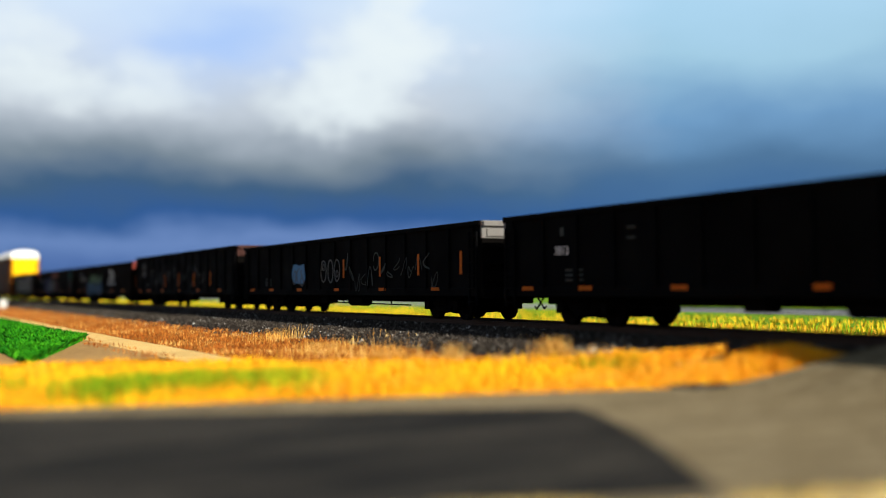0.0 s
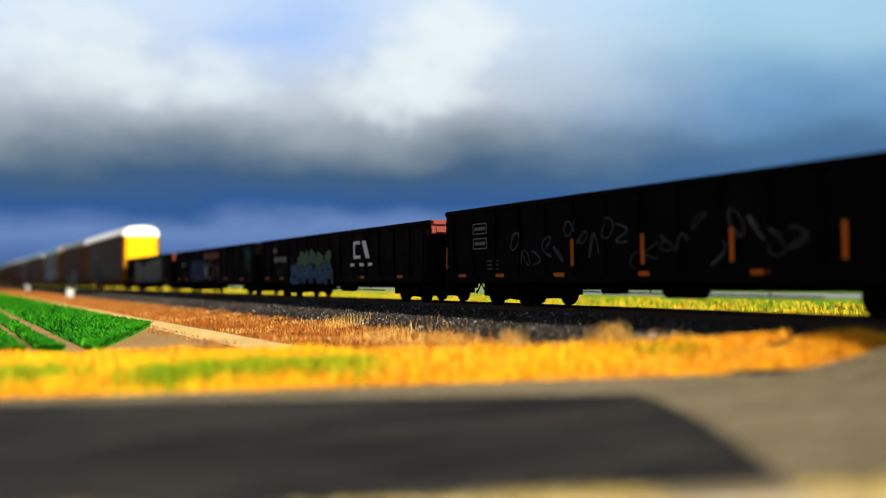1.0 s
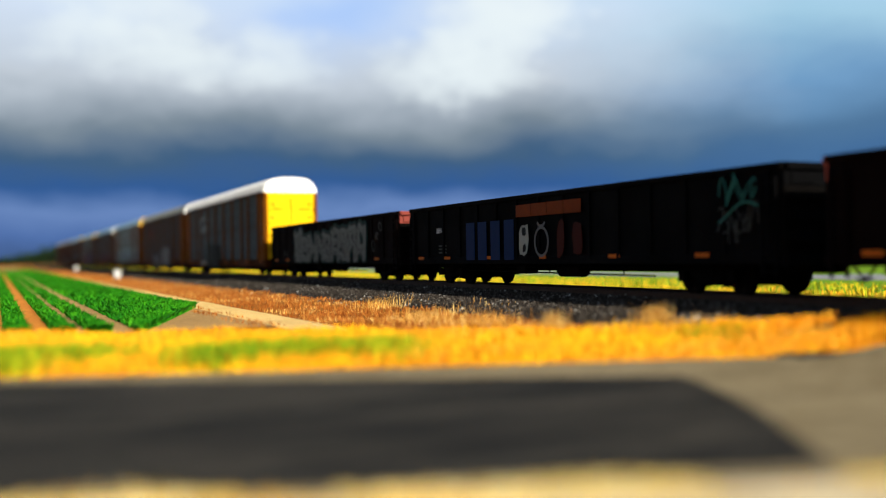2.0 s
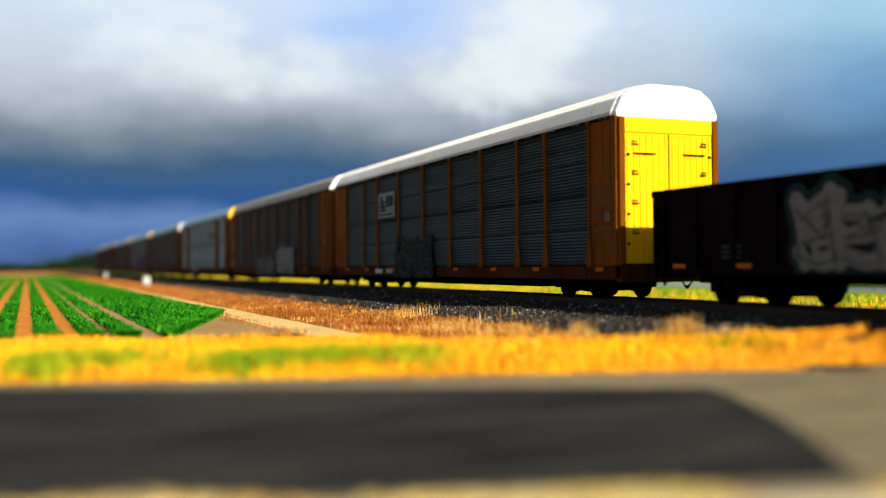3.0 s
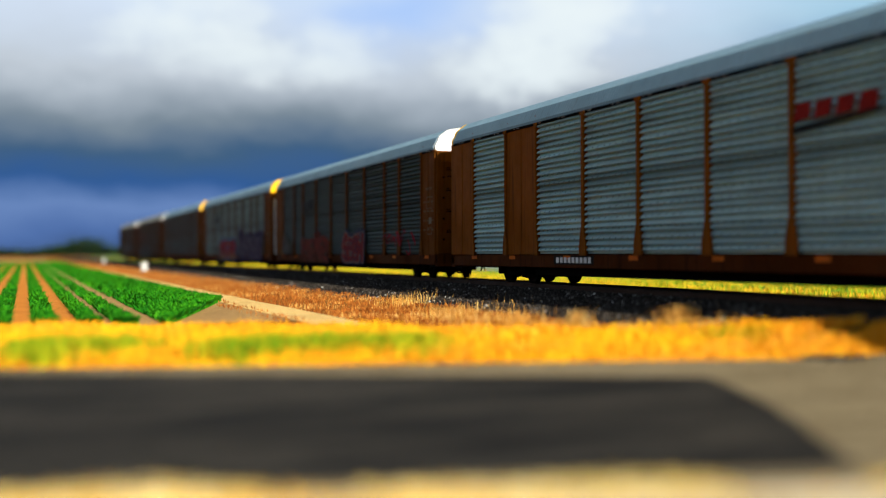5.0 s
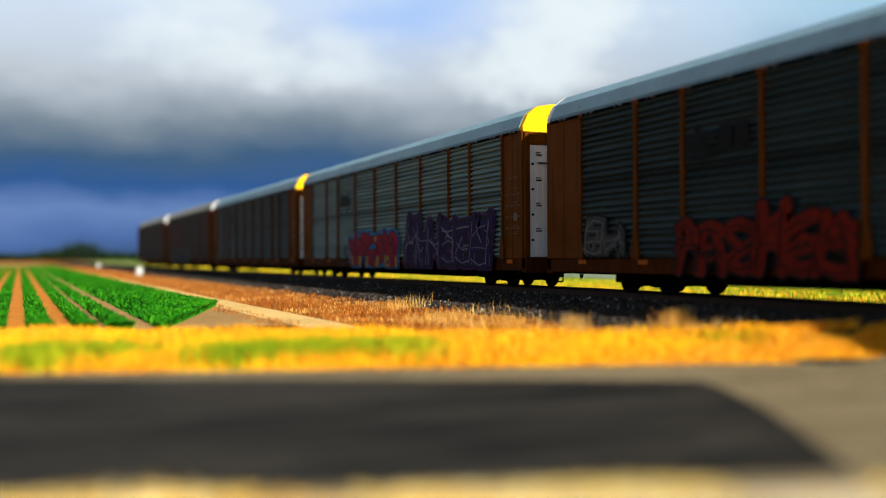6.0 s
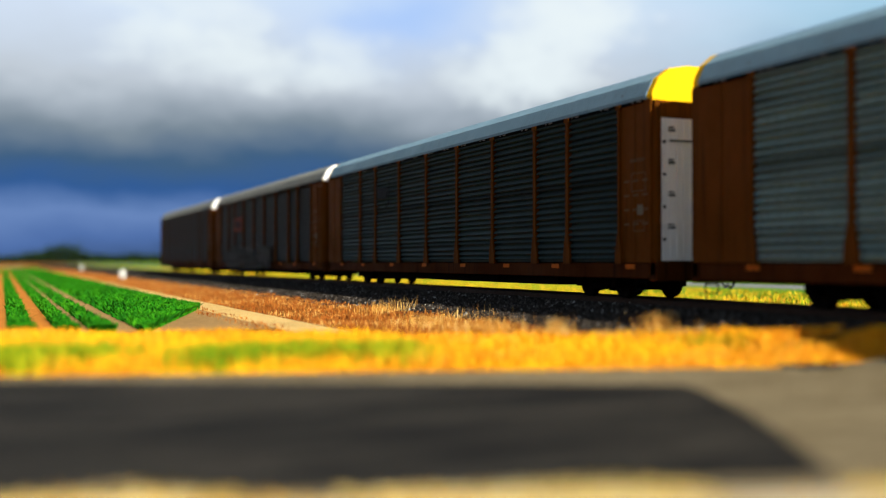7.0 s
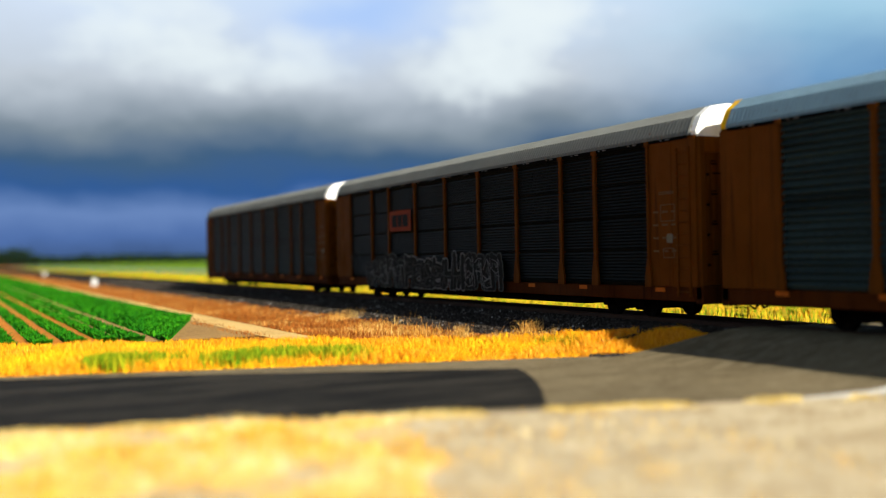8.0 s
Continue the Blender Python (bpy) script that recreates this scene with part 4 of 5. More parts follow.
STD = [("o", 2.0), ("p", 2.6), ("p", 1.9), ("p", 2.85), ("p", 2.8), ("p", 2.8), ("p", 2.85), ("p", 2.8), ("p", 2.0), ("p", 2.75), ("o", 2.05)]
WIDE = [("o", 1.85), ("p", 2.65), ("o", 2.0), ("p", 2.8), ("p", 2.8), ("p", 2.85), ("p", 2.8), ("p", 2.85), ("o", 2.15), ("p", 2.6), ("o", 2.05)]
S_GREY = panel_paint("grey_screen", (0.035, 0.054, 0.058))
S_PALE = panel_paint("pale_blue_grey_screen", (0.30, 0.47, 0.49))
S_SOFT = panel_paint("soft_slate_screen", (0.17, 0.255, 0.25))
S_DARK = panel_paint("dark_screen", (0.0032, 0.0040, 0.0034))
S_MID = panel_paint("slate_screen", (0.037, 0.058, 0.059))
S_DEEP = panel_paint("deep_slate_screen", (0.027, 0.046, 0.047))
INK, SILVER = flat("black_spray", (0.008, 0.008, 0.008)), flat("silver_spray", (0.11, 0.11, 0.11))
RED, BLUE = flat("red_spray", (0.16, 0.007, 0.005)), flat("blue_spray", (0.02, 0.13, 0.32))
MAGENTA, TEAL, LILAC = flat("magenta_spray", (0.22, 0.006, 0.018)), flat("teal_spray", (0.006, 0.030, 0.025)), flat("lilac_spray", (0.16, 0.15, 0.17))
DIM_BLUE, LIME, DULL = flat("dark_blue_spray", (0.003, 0.015, 0.062)), flat("lime_spray", (0.06, 0.11, 0.05)), flat("dull_grey_spray", (0.042, 0.046, 0.043))
NAVY = flat("navy_spray", (0.01, 0.012, 0.05))
SX = -HALF - 0.142

racks = []
# the first rack, with a grey side and a full yellow end
c = auto_rack(STD, "fine", S_GREY, ORANGE, PALE_ROOF, WHITE, YELLOW, "dark grey auto rack car with orange posts and yellow end doors")
decal("logo_plate", [bar(18.1, 20.3, 3.1, 4.2)], flat("pale_plate", (0.17, 0.20, 0.20)), c, SX, "pale plate with a black emblem")
LY, LZ = 19.2, 3.68
decal("logo", [bar(LY + 0.05, LY + 1.0, LZ + 0.05 - 0.17 * k, LZ + 0.14 - 0.17 * k) for k in range(3)] + [[(LY + 0.85, LZ + 0.38), (LY + 0.6, LZ + 0.38), (LY + 0.1, LZ - 0.3), (LY + 0.35, LZ - 0.3)], bar(LY - 0.4, LY - 0.02, LZ - 0.1, LZ + 0.35), bar(LY - 0.9, LY - 0.48, LZ - 0.1, LZ + 0.35), bar(LY - 0.8, LY + 0.95, LZ - 0.47, LZ - 0.4)], INK, c, SX, lift=0.006)
graffiti(c, SX, 13.7, 18.0, 0.5, 2.3, 5, INK, TEAL, DULL, 5, "black and grey sprayed lettering over the sill")
decal("number_plate", [bar(18.5, 21.2, 0.64, 0.92)], INK, c, -HALF - 0.015)
lettering("700292", c, -HALF - 0.03, 19.25, 0.69, 0.26, LETTER, "white car number on the sill")
decal("stencil", [bar(20.15 + 0.24 * k, 20.33 + 0.24 * k, 0.69, 0.87) for k in range(4)], LETTER, c, -HALF - 0.03)
racks.append(c)
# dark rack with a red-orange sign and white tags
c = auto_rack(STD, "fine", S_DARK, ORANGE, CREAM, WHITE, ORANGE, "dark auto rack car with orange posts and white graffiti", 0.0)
LY, LZ = 19.1, 3.72
decal("logo", [bar(LY + 0.3, LY + 0.75, LZ - 0.24, LZ + 0.24), bar(LY - 0.2, LY + 0.22, LZ - 0.24, LZ + 0.24), bar(LY - 0.75, LY - 0.28, LZ - 0.24, LZ + 0.24), bar(LY - 0.7, LY + 0.75, LZ - 0.48, LZ - 0.4)], SIGN, c, SX, "red-orange emblem of three blocks", lift=0.006)
graffiti(c, SX, 12.4, 17.4, 0.5, 1.85, 7, INK, DULL, flat("white_spray_line", (0.24, 0.25, 0.25)), 21, "silver and grey sprayed lettering")
graffiti(c, SX, 7.4, 11.7, 0.5, 2.4, 7, flat("pale_spray", (0.17, 0.18, 0.18)), INK, flat("white_spray_line", (0.24, 0.25, 0.25)), 22, "pale silver sprayed lettering")
scrawl(c, SX, 2.5, 6.1, 1.05, 2.05, 14, flat("dull_red_spray", (0.085, 0.022, 0.018)), 23, "dull red sprayed tags", 0.028)
ladder(c, -HALF - 0.07, 0.35, 0.85, 0.7, EAVE - 0.3, ORANGE, 13)
racks.append(c)
# pale rack with wide orange plates
c = auto_rack(WIDE, "broad", S_PALE, ORANGE, SLATE, YELLOW, WHITE, "pale blue-grey auto rack car with wide orange plates")
lz = 3.5
decal("logo", [[(6.9, lz + 0.1), (9.2, lz - 0.1), (9.2, lz + 0.04), (6.75, lz + 0.2)]], INK, c, SX, "red and black swoosh emblem")
decal("logo_blocks", [[(9.2 - 0.58 * k, lz + 0.14), (9.1 - 0.58 * k, lz + 0.5), (8.68 - 0.58 * k, lz + 0.52), (8.74 - 0.58 * k, lz + 0.18)] for k in range(4)], RED, c, SX, lift=0.004)
decal("stencil", [bar(4.75 + 0.5 * k, 5.05 + 0.5 * k, z, z + 0.12) for k in range(4) for z in (1.95, 3.65)], flat("dull_stencil", (0.10, 0.06, 0.03)), c, -HALF - 0.075)
decal("number_plate", [bar(17.3, 19.6, 0.66, 0.92)], INK, c, -HALF - 0.015)
decal("number", [bar(17.45 + 0.23 * k, 17.6 + 0.23 * k, 0.71, 0.87) for k in range(9)], LETTER, c, -HALF - 0.022)
bm = bmesh.new()
put_rod(bm, (-1.72, 1.55, 1.0), (-1.72, 1.55, 1.75), 0.03)
put_lathe(bm, [(0.18, -0.03), (0.22, 0.0), (0.18, 0.03)], (-1.74, 1.55, 1.55), 18)
part("hand_brake", bm, UNDER, c)
racks.append(c)
# grey-brown rack with red pieces
c = auto_rack(STD, "broad", S_MID, RUST, SLATE, WHITE, RUST, "slate auto rack car with rust posts and red graffiti")
decal("logo", [bar(19.3, 20.4, 3.75 - 0.16 * k, 3.84 - 0.16 * k) for k in range(4)] + stroke([(20.0, 4.0), (19.6, 3.3)], 0.2) + [bar(18.72, 19.15, 3.4, 3.95), bar(18.15, 18.62, 3.4, 3.95)], INK, c, SX, "black emblem")
graffiti(c, SX, 22.95, 24.9, 1.0, 2.1, 2, DULL, INK, SILVER, 31, "grey sprayed lettering")
graffiti(c, SX, 15.0, 20.7, 0.5, 2.15, 6, flat("blood_red_spray", (0.12, 0.008, 0.003)), INK, INK, 32, "large red sprayed lettering")
graffiti(c, SX, 9.3, 12.4, 0.55, 2.0, 4, RED, SILVER, NAVY, 33, "red, white and navy sprayed lettering", NAVY)
scrawl(c, SX, 2.5, 6.6, 1.0, 2.2, 7, MAGENTA, 34, "pink sprayed tag", 0.09)
racks.append(c)
# pale slate rack with purple and red-blue pieces
c = auto_rack(STD, "broad", S_SOFT, RUST, SLATE, YELLOW, WHITE, "pale slate auto rack car with red, blue and purple graffiti")


def bracket_logo(c, y, z, s):
    decal("logo", stroke([(y + 0.75 * s, z + 0.5 * s), (y + 0.9 * s, z + 0.5 * s), (y + 0.9 * s, z - 0.5 * s), (y + 0.75 * s, z - 0.5 * s)], 0.09 * s) + stroke([(y - 0.75 * s, z + 0.5 * s), (y - 0.9 * s, z + 0.5 * s), (y - 0.9 * s, z - 0.5 * s), (y - 0.75 * s, z - 0.5 * s)], 0.09 * s)
          + [bar(y + 0.22 * s, y + 0.62 * s, z - 0.28 * s, z + 0.3 * s), bar(y - 0.2 * s, y + 0.16 * s, z - 0.3 * s, z + 0.28 * s), bar(y - 0.62 * s, y - 0.26 * s, z - 0.28 * s, z + 0.3 * s)]
          + [bar(y + 0.45 * s, y + 0.7 * s, z - 0.72 * s, z - 0.6 * s), bar(y - 0.7 * s, y - 0.45 * s, z - 0.72 * s, z - 0.6 * s)], INK, c, SX, "black bracketed emblem", lift=0.02)


bracket_logo(c, 19.3, 3.72, 0.85)
graffiti(c, SX, 11.7, 18.0, 0.58, 2.25, 5, MAGENTA, INK, flat("plum_spray", (0.06, 0.004, 0.03)), 41, "red sprayed lettering with yellow feet and a bright blue halo", BLUE, flat("yellow_spray", (0.30, 0.19, 0.05)))
graffiti(c, SX, 2.8, 10.8, 0.58, 2.6, 6, flat("deep_purple_spray", (0.014, 0.006, 0.045)), INK, LILAC, 42, "large purple sprayed lettering with pale outlines", flat("violet_spray", (0.035, 0.007, 0.055)))
scrawl(c, SX, 18.6, 19.6, 1.0, 1.7, 2, INK, 43, "black sprayed tag")
decal("number", [bar(18.3 + 0.2 * k, 18.44 + 0.2 * k, 0.69, 0.86) for k in range(10)], flat("dark_number", (0.02, 0.012, 0.01)), c, -HALF - 0.022)
racks.append(c)
c = auto_rack(STD, "broad", S_DEEP, RUST, SLATE, YELLOW, WHITE, "slate-blue auto rack car with rust-orange end plates")
bracket_logo(c, 19.5, 3.8, 0.85)
racks.append(c)
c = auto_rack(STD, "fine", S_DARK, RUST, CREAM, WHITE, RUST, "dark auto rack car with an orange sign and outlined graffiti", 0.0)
decal("logo_plate", [bar(18.1, 20.4, 3.0, 3.9)], SIGN, c, SX, "orange plate with a black emblem")
LY, LZ = 19.25, 3.45
decal("logo", [bar(LY + 0.32, LY + 0.85, LZ - 0.26, LZ + 0.26), bar(LY - 0.22, LY + 0.24, LZ - 0.26, LZ + 0.26), bar(LY - 0.85, LY - 0.3, LZ - 0.26, LZ + 0.26)], INK, c, SX, lift=0.006)
graffiti(c, SX, 18.8, 22.8, 0.55, 1.95, 5, INK, DULL, SILVER, 51, "black lettering outlined in silver")
graffiti(c, SX, 13.2, 18.6, 0.55, 1.95, 6, INK, SILVER, DULL, 52, "black lettering outlined in silver")
graffiti(c, SX, 10.2, 13.0, 0.6, 2.05, 4, INK, DULL, SILVER, 53, "black lettering outlined in silver")
scrawl(c, SX, 24.0, 25.2, 1.1, 2.3, 3, DULL, 54, "grey sprayed tag")
ladder(c, -HALF - 0.07, 0.25, 0.75, 0.7, EAVE - 0.3, RUST, 13)
decal("number", [bar(20.6 + 0.2 * k, 20.74 + 0.2 * k, 0.69, 0.86) for k in range(10)], LETTER, c, -HALF - 0.022)
racks.append(c)
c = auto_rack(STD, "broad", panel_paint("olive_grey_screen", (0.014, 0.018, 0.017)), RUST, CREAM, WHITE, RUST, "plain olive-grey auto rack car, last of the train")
racks.append(c)


# --- gondolas
GON_L, GON_TOP, GON_BOT, GON_H = 20.0, 2.82, 0.86, 1.55
G0 = -0.3          # the leading end


def gondola(body, end, label, top=GON_TOP, ribs=15):
    car = new("gondola_car")
    tagged(car, label, "train car", "gondolas of the train")
    for s in (-1, 1):
        bm = bmesh.new()
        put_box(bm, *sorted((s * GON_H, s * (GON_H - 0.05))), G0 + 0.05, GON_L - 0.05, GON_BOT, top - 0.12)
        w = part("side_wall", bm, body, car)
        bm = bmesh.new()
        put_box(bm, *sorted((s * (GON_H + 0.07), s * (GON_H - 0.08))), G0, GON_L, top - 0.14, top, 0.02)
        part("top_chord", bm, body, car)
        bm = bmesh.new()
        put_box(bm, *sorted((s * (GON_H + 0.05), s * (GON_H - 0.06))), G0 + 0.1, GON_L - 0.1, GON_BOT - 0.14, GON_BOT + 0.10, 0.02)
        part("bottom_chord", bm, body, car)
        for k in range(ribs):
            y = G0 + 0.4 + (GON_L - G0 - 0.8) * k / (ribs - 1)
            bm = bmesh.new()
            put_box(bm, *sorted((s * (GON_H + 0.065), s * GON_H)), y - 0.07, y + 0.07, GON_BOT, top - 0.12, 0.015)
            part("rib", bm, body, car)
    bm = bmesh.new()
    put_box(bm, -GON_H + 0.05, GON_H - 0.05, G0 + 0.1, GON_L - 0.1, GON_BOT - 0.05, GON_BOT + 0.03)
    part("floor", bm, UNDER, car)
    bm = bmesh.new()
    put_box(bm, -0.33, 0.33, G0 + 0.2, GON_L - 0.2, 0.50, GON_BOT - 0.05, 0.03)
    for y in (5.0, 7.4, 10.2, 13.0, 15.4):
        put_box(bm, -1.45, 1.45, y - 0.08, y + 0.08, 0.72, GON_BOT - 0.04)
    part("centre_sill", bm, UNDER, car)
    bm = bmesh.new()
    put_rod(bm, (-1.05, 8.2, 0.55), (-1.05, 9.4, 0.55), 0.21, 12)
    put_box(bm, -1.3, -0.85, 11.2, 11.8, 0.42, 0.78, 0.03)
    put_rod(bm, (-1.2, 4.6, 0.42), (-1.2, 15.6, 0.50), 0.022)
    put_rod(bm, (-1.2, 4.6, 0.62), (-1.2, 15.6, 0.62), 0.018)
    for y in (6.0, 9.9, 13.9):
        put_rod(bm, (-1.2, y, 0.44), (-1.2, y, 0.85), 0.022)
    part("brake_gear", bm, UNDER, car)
    for y in (2.75, GON_L - 2.75):
        add_truck(car, y)
    part("coupler", COUPLER_ME, UNDER, car, at=(0, G0, 0))
    part("coupler", COUPLER_ME, UNDER, car, at=(0, GON_L, 0), turn=math.pi)
    for y, s in ((G0, -1), (GON_L, 1)):
        # the neighbouring car's shadow is painted: dark lower wall, end colour on top
        bm = bmesh.new()
        put_box(bm, -GON_H, GON_H, y - 0.05, y + 0.05, GON_BOT, top - 0.5, 0.015)
        for z in (1.2, 1.65, 2.1):
            put_box(bm, -GON_H + 0.1, GON_H - 0.1, y + s * 0.09 - 0.05, y + s * 0.09 + 0.05, z - 0.06, z + 0.06, 0.015)
        part("end_wall", bm, UNDER, car)
        bm = bmesh.new()
        put_box(bm, -GON_H, GON_H, y - 0.05, y + 0.05, top - 0.495, top, 0.015)
        put_box(bm, -GON_H + 0.02, GON_H - 0.02, y + s * 0.09 - 0.05, y + s * 0.09 + 0.05, top - 0.16, top - 0.02, 0.015)
        put_box(bm, -GON_H + 0.15, -GON_H + 0.8, y + s * 0.07 - 0.02, y + s * 0.07 + 0.02, top - 0.44, top - 0.22, 0.01)
        part("end_beam", bm, end, car)
        bm = bmesh.new()
        put_box(bm, -1.55, 1.55, y - 0.10, y + 0.10, GON_BOT - 0.2, GON_BOT + 0.05, 0.02)
        part("end_sill", bm, body, car)
        ladder(car, -GON_H - 0.06, y - s * 0.15, y - s * 0.55, 0.45, top - 0.3, body, 6)
    decal("reflector", [bar(y, y + 0.5, GON_BOT + 0.02, GON_BOT + 0.12) for y in (2.0, 5.6, 9.4, 13.0, 16.2, 18.6)], AMBER, car, -GON_H - 0.06, "small orange reflectors along the side")
    decal("stencil", [bar(16.6 + 0.4 * (k % 2), 16.9 + 0.4 * (k % 2), 1.1 + 0.12 * (k // 2), 1.15 + 0.12 * (k // 2)) for k in range(6)], DULL, car, -GON_H - 0.006)
    return car


GX = -GON_H - 0.075
gons = []
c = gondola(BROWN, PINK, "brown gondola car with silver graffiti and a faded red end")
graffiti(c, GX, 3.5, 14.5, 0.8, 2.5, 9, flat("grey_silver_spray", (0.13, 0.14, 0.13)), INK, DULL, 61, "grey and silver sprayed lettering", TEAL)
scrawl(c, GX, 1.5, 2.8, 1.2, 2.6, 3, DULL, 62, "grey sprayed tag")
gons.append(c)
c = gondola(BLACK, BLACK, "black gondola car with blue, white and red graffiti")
decal("graffiti_block", [bar(y, y + 0.65, 0.85, 2.1) for y in (11.35, 12.3, 13.25, 14.15)], DIM_BLUE, c, GX, "dark blue sprayed blocks")
decal("graffiti_block", [bar(7.4 + 0.95 * k, 8.33 + 0.95 * k, 2.15, 2.52) for k in range(4)], flat("orange_spray", (0.13, 0.024, 0.002)), c, GX, "orange sprayed blocks")
decal("graffiti_block", [wobble(random.Random(7), 10.7, 1.45, 0.28, 0.52)], flat("white_spray", (0.26, 0.27, 0.24)), c, GX, "white sprayed letter")
decal("graffiti_block", [wobble(random.Random(8), 10.68, 1.7, 0.11, 0.14), wobble(random.Random(9), 10.66, 1.2, 0.10, 0.12)], INK, c, GX, lift=0.008)
decal("graffiti_ring", ring_polys(9.62, 1.38, 0.44, 0.46, 0.08, 18) + stroke([(9.85, 1.95), (9.75, 1.85), (9.5, 1.85), (9.4, 1.95)], 0.08), SILVER, c, GX, "silver sprayed ring")
decal("graffiti_block", [wobble(random.Random(17), 8.5, 1.45, 0.2, 0.5), wobble(random.Random(18), 7.6, 1.45, 0.24, 0.48)], flat("deep_red_spray", (0.036, 0.004, 0.002)), c, GX, "deep red sprayed letters")
MINT = flat("mint_spray", (0.02, 0.11, 0.095))
scrawl(c, GX, 0.35, 1.6, 2.05, 2.65, 5, MINT, 63, "mint sprayed tag", 0.045)
scrawl(c, GX, 0.4, 1.7, 1.2, 2.1, 6, DULL, 68, "grey sprayed tag", 0.03)
decal("spray_arc", stroke([(0.35 + 0.16 * k, 1.95 + 0.16 * math.sin(0.55 * k) - 0.02 * k) for k in range(9)], 0.05), MINT, c, GX, lift=0.006)
lettering("3691", c, GX, 17.1, 1.82, 0.26, LETTER, "white car number")
gons.append(c)
c = gondola(BROWN, PINK, "dark brown gondola car with a white emblem and blue-green graffiti")
decal("logo", [bar(6.6, 6.75, 1.66, 2.34), bar(6.05, 6.6, 2.22, 2.34), bar(6.05, 6.6, 1.66, 1.78), [(5.85, 2.34), (5.45, 2.34), (5.05, 1.66), (5.45, 1.66)]], LETTER, c, GX, "white emblem of a bracket and a slanted block")
decal("stencil", [bar(y, y + 0.42, 1.36, 1.48) for y in (4.8, 5.7, 6.7)], LETTER, c, GX)
graffiti(c, GX, 9.0, 14.7, 0.65, 1.6, 6, flat("dim_teal_spray", (0.025, 0.10, 0.20)), INK, DULL, 64, "blue sprayed lettering")
decal("graffiti_block", [wobble(random.Random(30 + k), 9.9 + 0.72 * k, 1.62, 0.40, 0.40, 16, 0.5) for k in range(6)], LIME, c, GX, "pale green sprayed tops", 0.001)
decal("stencil", [bar(15.7 + 0.5 * k, 15.92 + 0.5 * k, 1.7, 1.95) for k in range(4)] + [bar(17.2, 17.3, 2.15, 2.38), bar(17.5, 17.62, 2.15, 2.38)], flat("dim_letter", (0.3, 0.28, 0.26)), c, GX)
gons.append(c)
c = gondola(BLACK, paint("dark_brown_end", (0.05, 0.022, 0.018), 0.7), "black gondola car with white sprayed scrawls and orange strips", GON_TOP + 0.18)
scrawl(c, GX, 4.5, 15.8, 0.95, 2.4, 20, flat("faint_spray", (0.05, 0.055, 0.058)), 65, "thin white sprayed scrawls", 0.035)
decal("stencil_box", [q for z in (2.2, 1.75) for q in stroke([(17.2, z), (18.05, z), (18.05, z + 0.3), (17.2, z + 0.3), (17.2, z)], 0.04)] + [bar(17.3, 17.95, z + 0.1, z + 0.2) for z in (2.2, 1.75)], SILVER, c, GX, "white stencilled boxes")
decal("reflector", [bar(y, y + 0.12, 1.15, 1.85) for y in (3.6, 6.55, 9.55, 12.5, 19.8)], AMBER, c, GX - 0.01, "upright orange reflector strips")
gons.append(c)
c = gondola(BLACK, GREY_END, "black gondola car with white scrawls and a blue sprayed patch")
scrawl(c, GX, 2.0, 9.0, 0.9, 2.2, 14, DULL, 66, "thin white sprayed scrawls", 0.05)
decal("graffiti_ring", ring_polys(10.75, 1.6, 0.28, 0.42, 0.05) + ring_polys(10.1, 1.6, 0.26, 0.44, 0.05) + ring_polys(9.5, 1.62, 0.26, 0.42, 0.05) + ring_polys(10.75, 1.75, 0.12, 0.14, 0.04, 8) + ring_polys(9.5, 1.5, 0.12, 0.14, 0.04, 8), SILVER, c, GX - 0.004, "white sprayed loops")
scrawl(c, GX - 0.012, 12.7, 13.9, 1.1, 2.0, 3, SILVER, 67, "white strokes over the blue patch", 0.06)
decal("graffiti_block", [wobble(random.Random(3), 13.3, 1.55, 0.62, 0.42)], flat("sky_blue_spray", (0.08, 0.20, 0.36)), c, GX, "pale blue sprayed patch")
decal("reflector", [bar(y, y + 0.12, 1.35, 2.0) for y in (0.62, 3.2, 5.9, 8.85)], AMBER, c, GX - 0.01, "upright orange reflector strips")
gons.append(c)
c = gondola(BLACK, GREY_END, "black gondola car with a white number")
lettering("3813", c, GX, 17.35, 1.74, 0.3, LETTER, "white car number")
decal("stencil", [bar(17.25, 17.4, 2.2, 2.4), bar(14.6, 14.9, 2.25, 2.3), bar(14.6, 14.9, 2.02, 2.07)], DULL, c, GX)
gons.append(c)

# ------------------------------------------------------------------ lineside things
CABINET = paint("weathered_white_paint", (0.50, 0.50, 0.47), 0.6, 0, 0.4, (0.2, 0.16, 0.11))


def signal_cabinet(x, y, w, d, h):
    ob = new("signal_cabinet")
    ob.location = (x, y, ground_z(x, y))
    tagged(ob, "white metal signal cabinet beside the track", "cabinet", "signal cabinets")
    bm = bmesh.new()
    put_box(bm, -w / 2, w / 2, -d / 2, d / 2, 0.12, h, 0.03)
    part("body", bm, CABINET, ob)
    bm = bmesh.new()
    put_prism(bm, [(-w / 2 - 0.08, h), (w / 2 + 0.08, h), (w / 2 + 0.08, h + 0.05), (0, h + 0.16), (-w / 2 - 0.08, h + 0.05)], -d / 2 - 0.08, d / 2 + 0.08)
    part("roof", bm, CABINET, ob)
    bm = bmesh.new()
    put_box(bm, -w * 0.4, w * 0.4, -d / 2 - 0.03, -d / 2 + 0.01, 0.2, h - 0.1, 0.01)
    part("door", bm, CABINET, ob)
    bm = bmesh.new()
    put_box(bm, -w / 2 - 0.05, w / 2 + 0.05, -d / 2 - 0.05, d / 2 + 0.05, -0.1, 0.12)
    part("plinth", bm, GREY_END, ob)


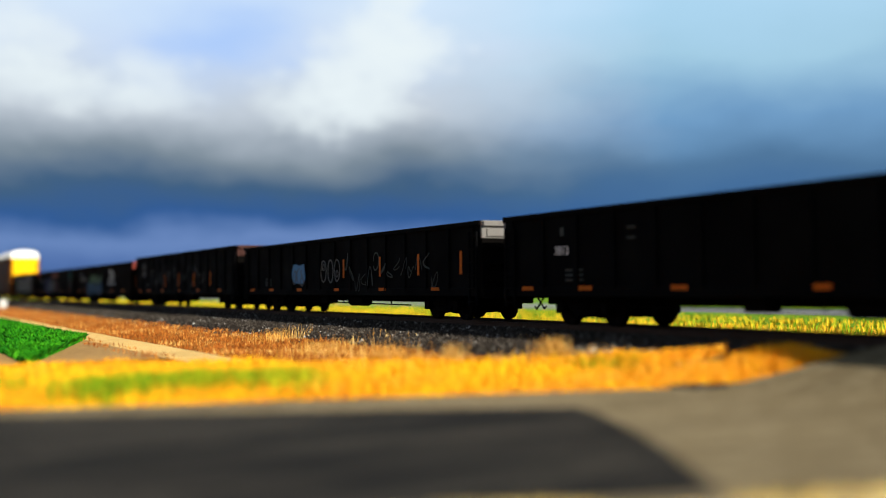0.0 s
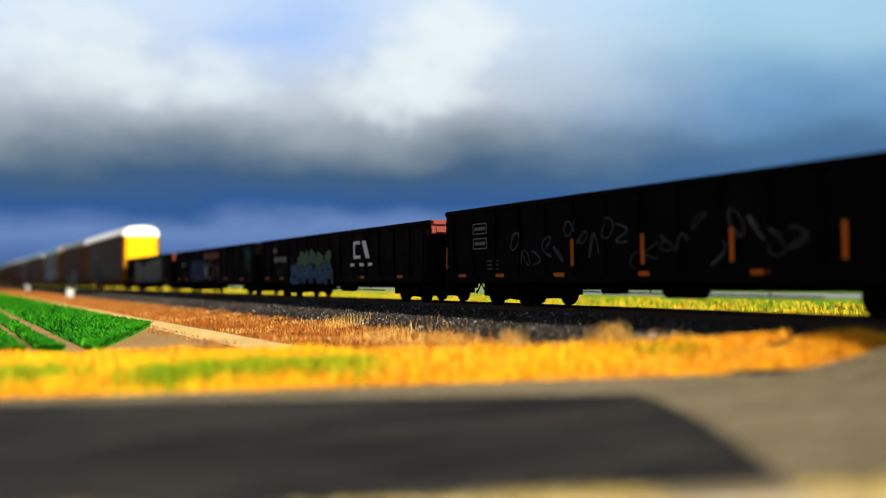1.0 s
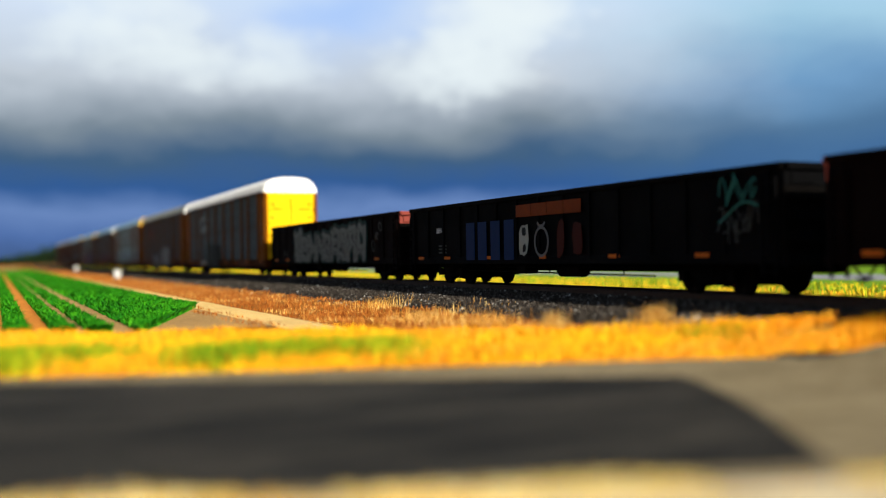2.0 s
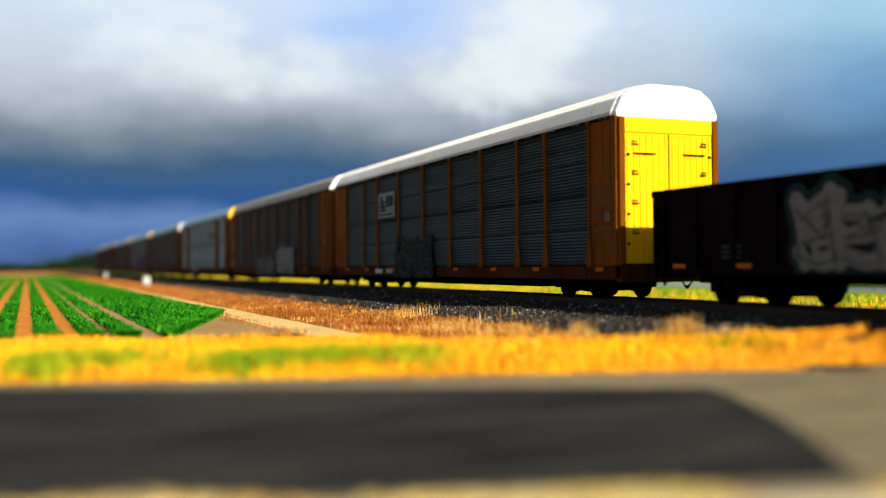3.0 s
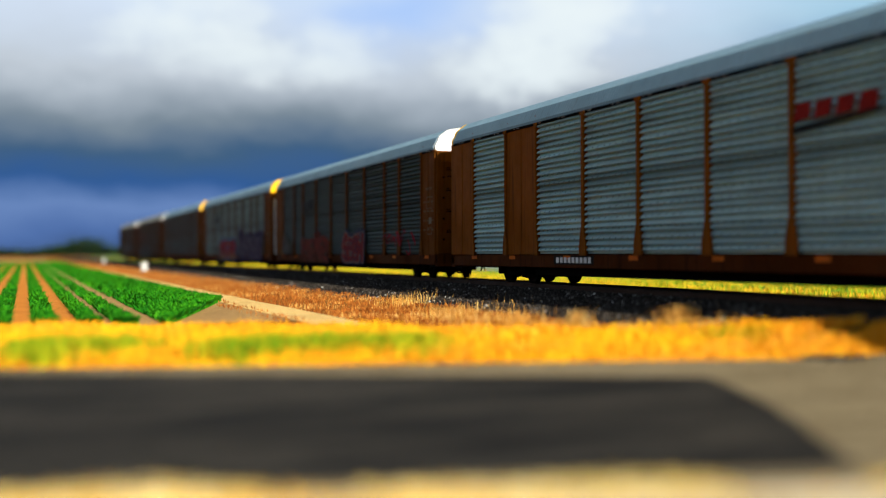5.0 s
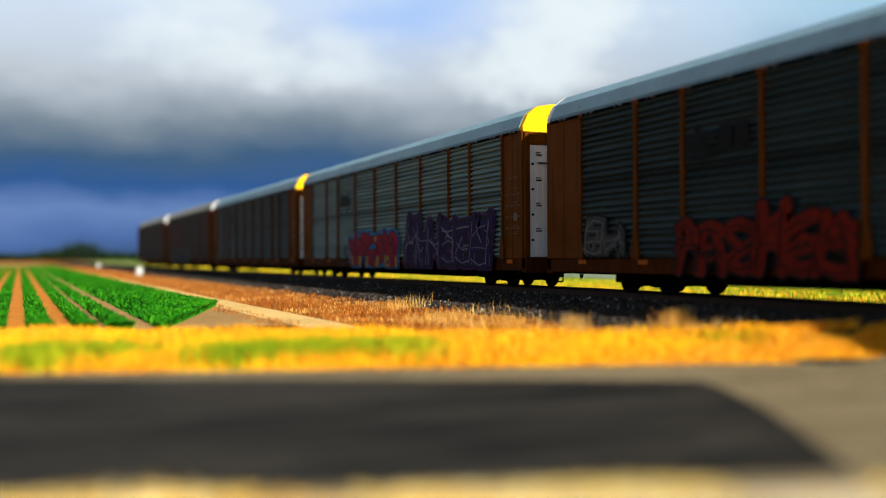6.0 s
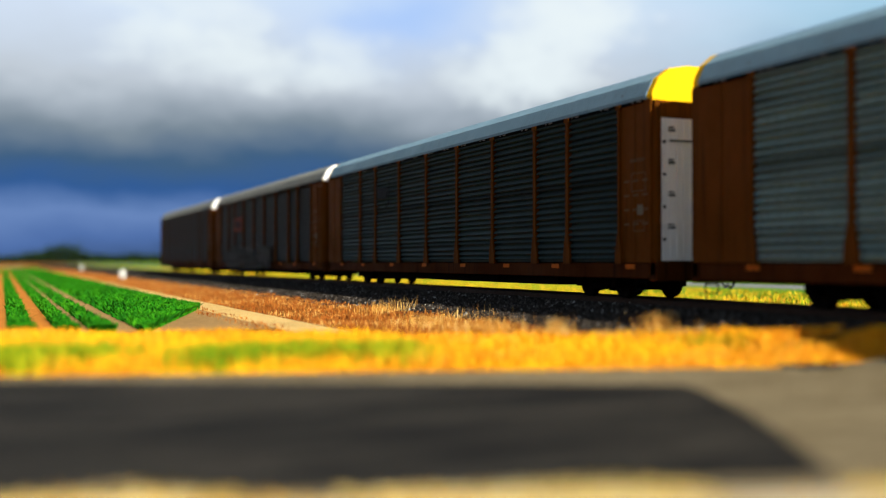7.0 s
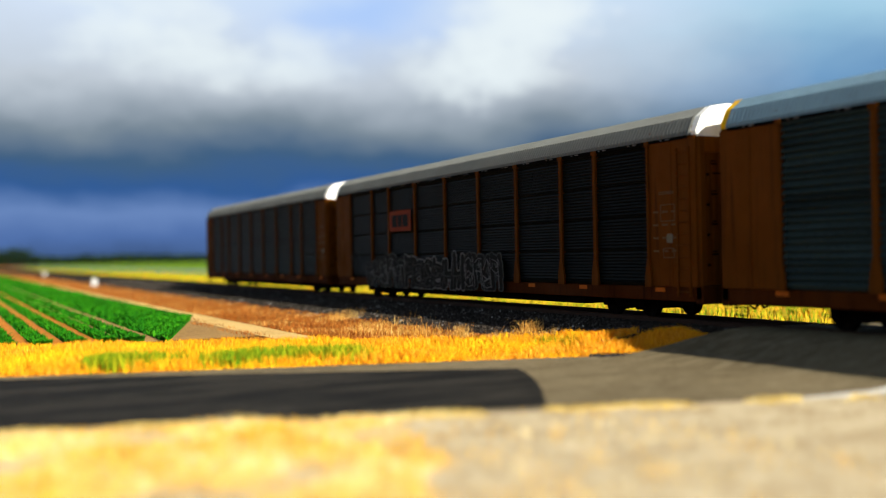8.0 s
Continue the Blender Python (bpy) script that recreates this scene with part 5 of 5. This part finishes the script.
signal_cabinet(10.7, 102.0, 0.6, 0.55, 0.78)
signal_cabinet(12.2, 178.0, 0.5, 0.5, 0.75)

LEAF = blade_mat("tree_leaves", (0.0, (0.004, 0.011, 0.004)), (0.5, (0.007, 0.018, 0.006)), (1.0, (0.018, 0.034, 0.01)))
BARK = paint("bark", (0.05, 0.035, 0.025), 0.9)


def tree(x, y, h, r, seed):
    rng = random.Random(seed)
    ob = new("tree")
    ob.location = (x, y, 0)
    tagged(ob, "dark green broadleaf tree on the horizon", "tree", "trees on the horizon")
    bm = bmesh.new()
    def limb(p, q, r0, r1):
        p, q = Vector(p), Vector(q)
        d = (q - p).normalized(); u = d.orthogonal().normalized(); w = d.cross(u)
        rr = [[bm.verts.new(c + rad * (math.cos(k * math.tau / 6) * u + math.sin(k * math.tau / 6) * w)) for k in range(6)] for c, rad in ((p, r0), (q, r1))]
        for k in range(6):
            bm.faces.new((rr[0][k], rr[0][(k + 1) % 6], rr[1][(k + 1) % 6], rr[1][k]))
    limb((0, 0, -0.2), (0.1 * h * 0.1, 0, h * 0.45), h * 0.045, h * 0.028)
    tips = []
    for k in range(8):
        a = k * math.tau / 8 + rng.uniform(-0.3, 0.3)
        q = (r * 0.6 * math.cos(a), r * 0.6 * math.sin(a), h * rng.uniform(0.55, 0.85))
        limb((0, 0, h * rng.uniform(0.25, 0.45)), q, h * 0.02, h * 0.006)
        tips.append(Vector(q))
    part("trunk", bm, BARK, ob)
    v, f = [], []
    for k in range(900):
        c = rng.choice(tips) * rng.uniform(0.6, 1.05) + Vector((rng.gauss(0, r * 0.24), rng.gauss(0, r * 0.24), rng.gauss(0, h * 0.11)))
        c.z = max(c.z, h * 0.12)
        s = rng.uniform(0.25, 0.6) * r * 0.14
        u = Vector((rng.gauss(0, 1), rng.gauss(0, 1), rng.gauss(0, 1))).normalized()
        w = u.orthogonal().normalized()
        n = len(v)
        v += [c + u * s, c + w * s, c - u * s, c - w * s * 0.8]
        f.append((n, n + 1, n + 2, n + 3))
    me = bpy.data.meshes.new("crown")
    me.from_pydata([tuple(q) for q in v], [], f)
    me.materials.append(LEAF)
    part("crown", me, LEAF, ob)


for k, (x, y, h, r) in enumerate([(21, 600, 8.5, 6.5), (28, 600, 11, 7), (35, 606, 12.5, 7), (15, 590, 7, 6), (42, 615, 7.5, 6), (7, 640, 5.5, 6)]):
    tree(x, y, h, r, 70 + k)


def hedge(rng, n):
    """A far belt of trees and hedges along the horizon."""
    x = rng.uniform(-500, 700, n)
    y = 900 + 60 * rng.random(n) + 0.1 * np.abs(x)
    top = 7 + 5.5 * np.array([noise.noise((a * 0.012, 0.3, 2)) for a in x]) + 2 * np.array([noise.noise((a * 0.06, 1.3, 2)) for a in x])
    return np.stack([x, y, np.maximum(top, 1.5) * rng.random(n) * 0.7, np.ones(n)], 1)


blades("far_hedge", 16000, hedge, (1.5, 3.2), LEAF, "dark belt of trees along the horizon", "trees", 18, 1.6, 0.8)

# ------------------------------------------------------------------ sleepers, each a piece
bm = bmesh.new()
put_box(bm, -1.3, 1.3, -0.115, 0.115, -0.16, 0.0, 0.012)
tie_me = mesh_of("tie", bm, TIE)
ties = new("tie_row")
tagged(ties, "dark creosoted timber ties under the rails", "railway ties", kind="structure")
for k in range(300):
    ob = new("tie", tie_me)
    ob.parent = ties
    ob.location = (TRACK_X + random.uniform(-0.03, 0.03), 4 + 0.53 * k, RAIL_Z - 0.176)
    ob.rotation_euler = (0, 0, random.uniform(-0.012, 0.012))

# ------------------------------------------------------------------ what moves
SPEED, FRONT, PITCH, GPITCH = 36.15, 131.5, 28.4, 21.5


def motions():
    """The train rolls past at an even speed; the clouds drift slowly to the right."""
    times = [0.5 * k for k in range(17)]
    for k, car in enumerate(racks):
        walk(car, [(t, pose(TRACK_X, FRONT - 0.25 + PITCH * k - SPEED * t, RAIL_Z)) for t in times])
    for k, car in enumerate(gons):
        walk(car, [(t, pose(TRACK_X, FRONT - 21.2 - GPITCH * k - SPEED * t, RAIL_Z)) for t in times])
    walk(sky_ring, [(t, pose(0, 0, EYE, 0, 0, -0.62 * t)) for t in times])


motions()
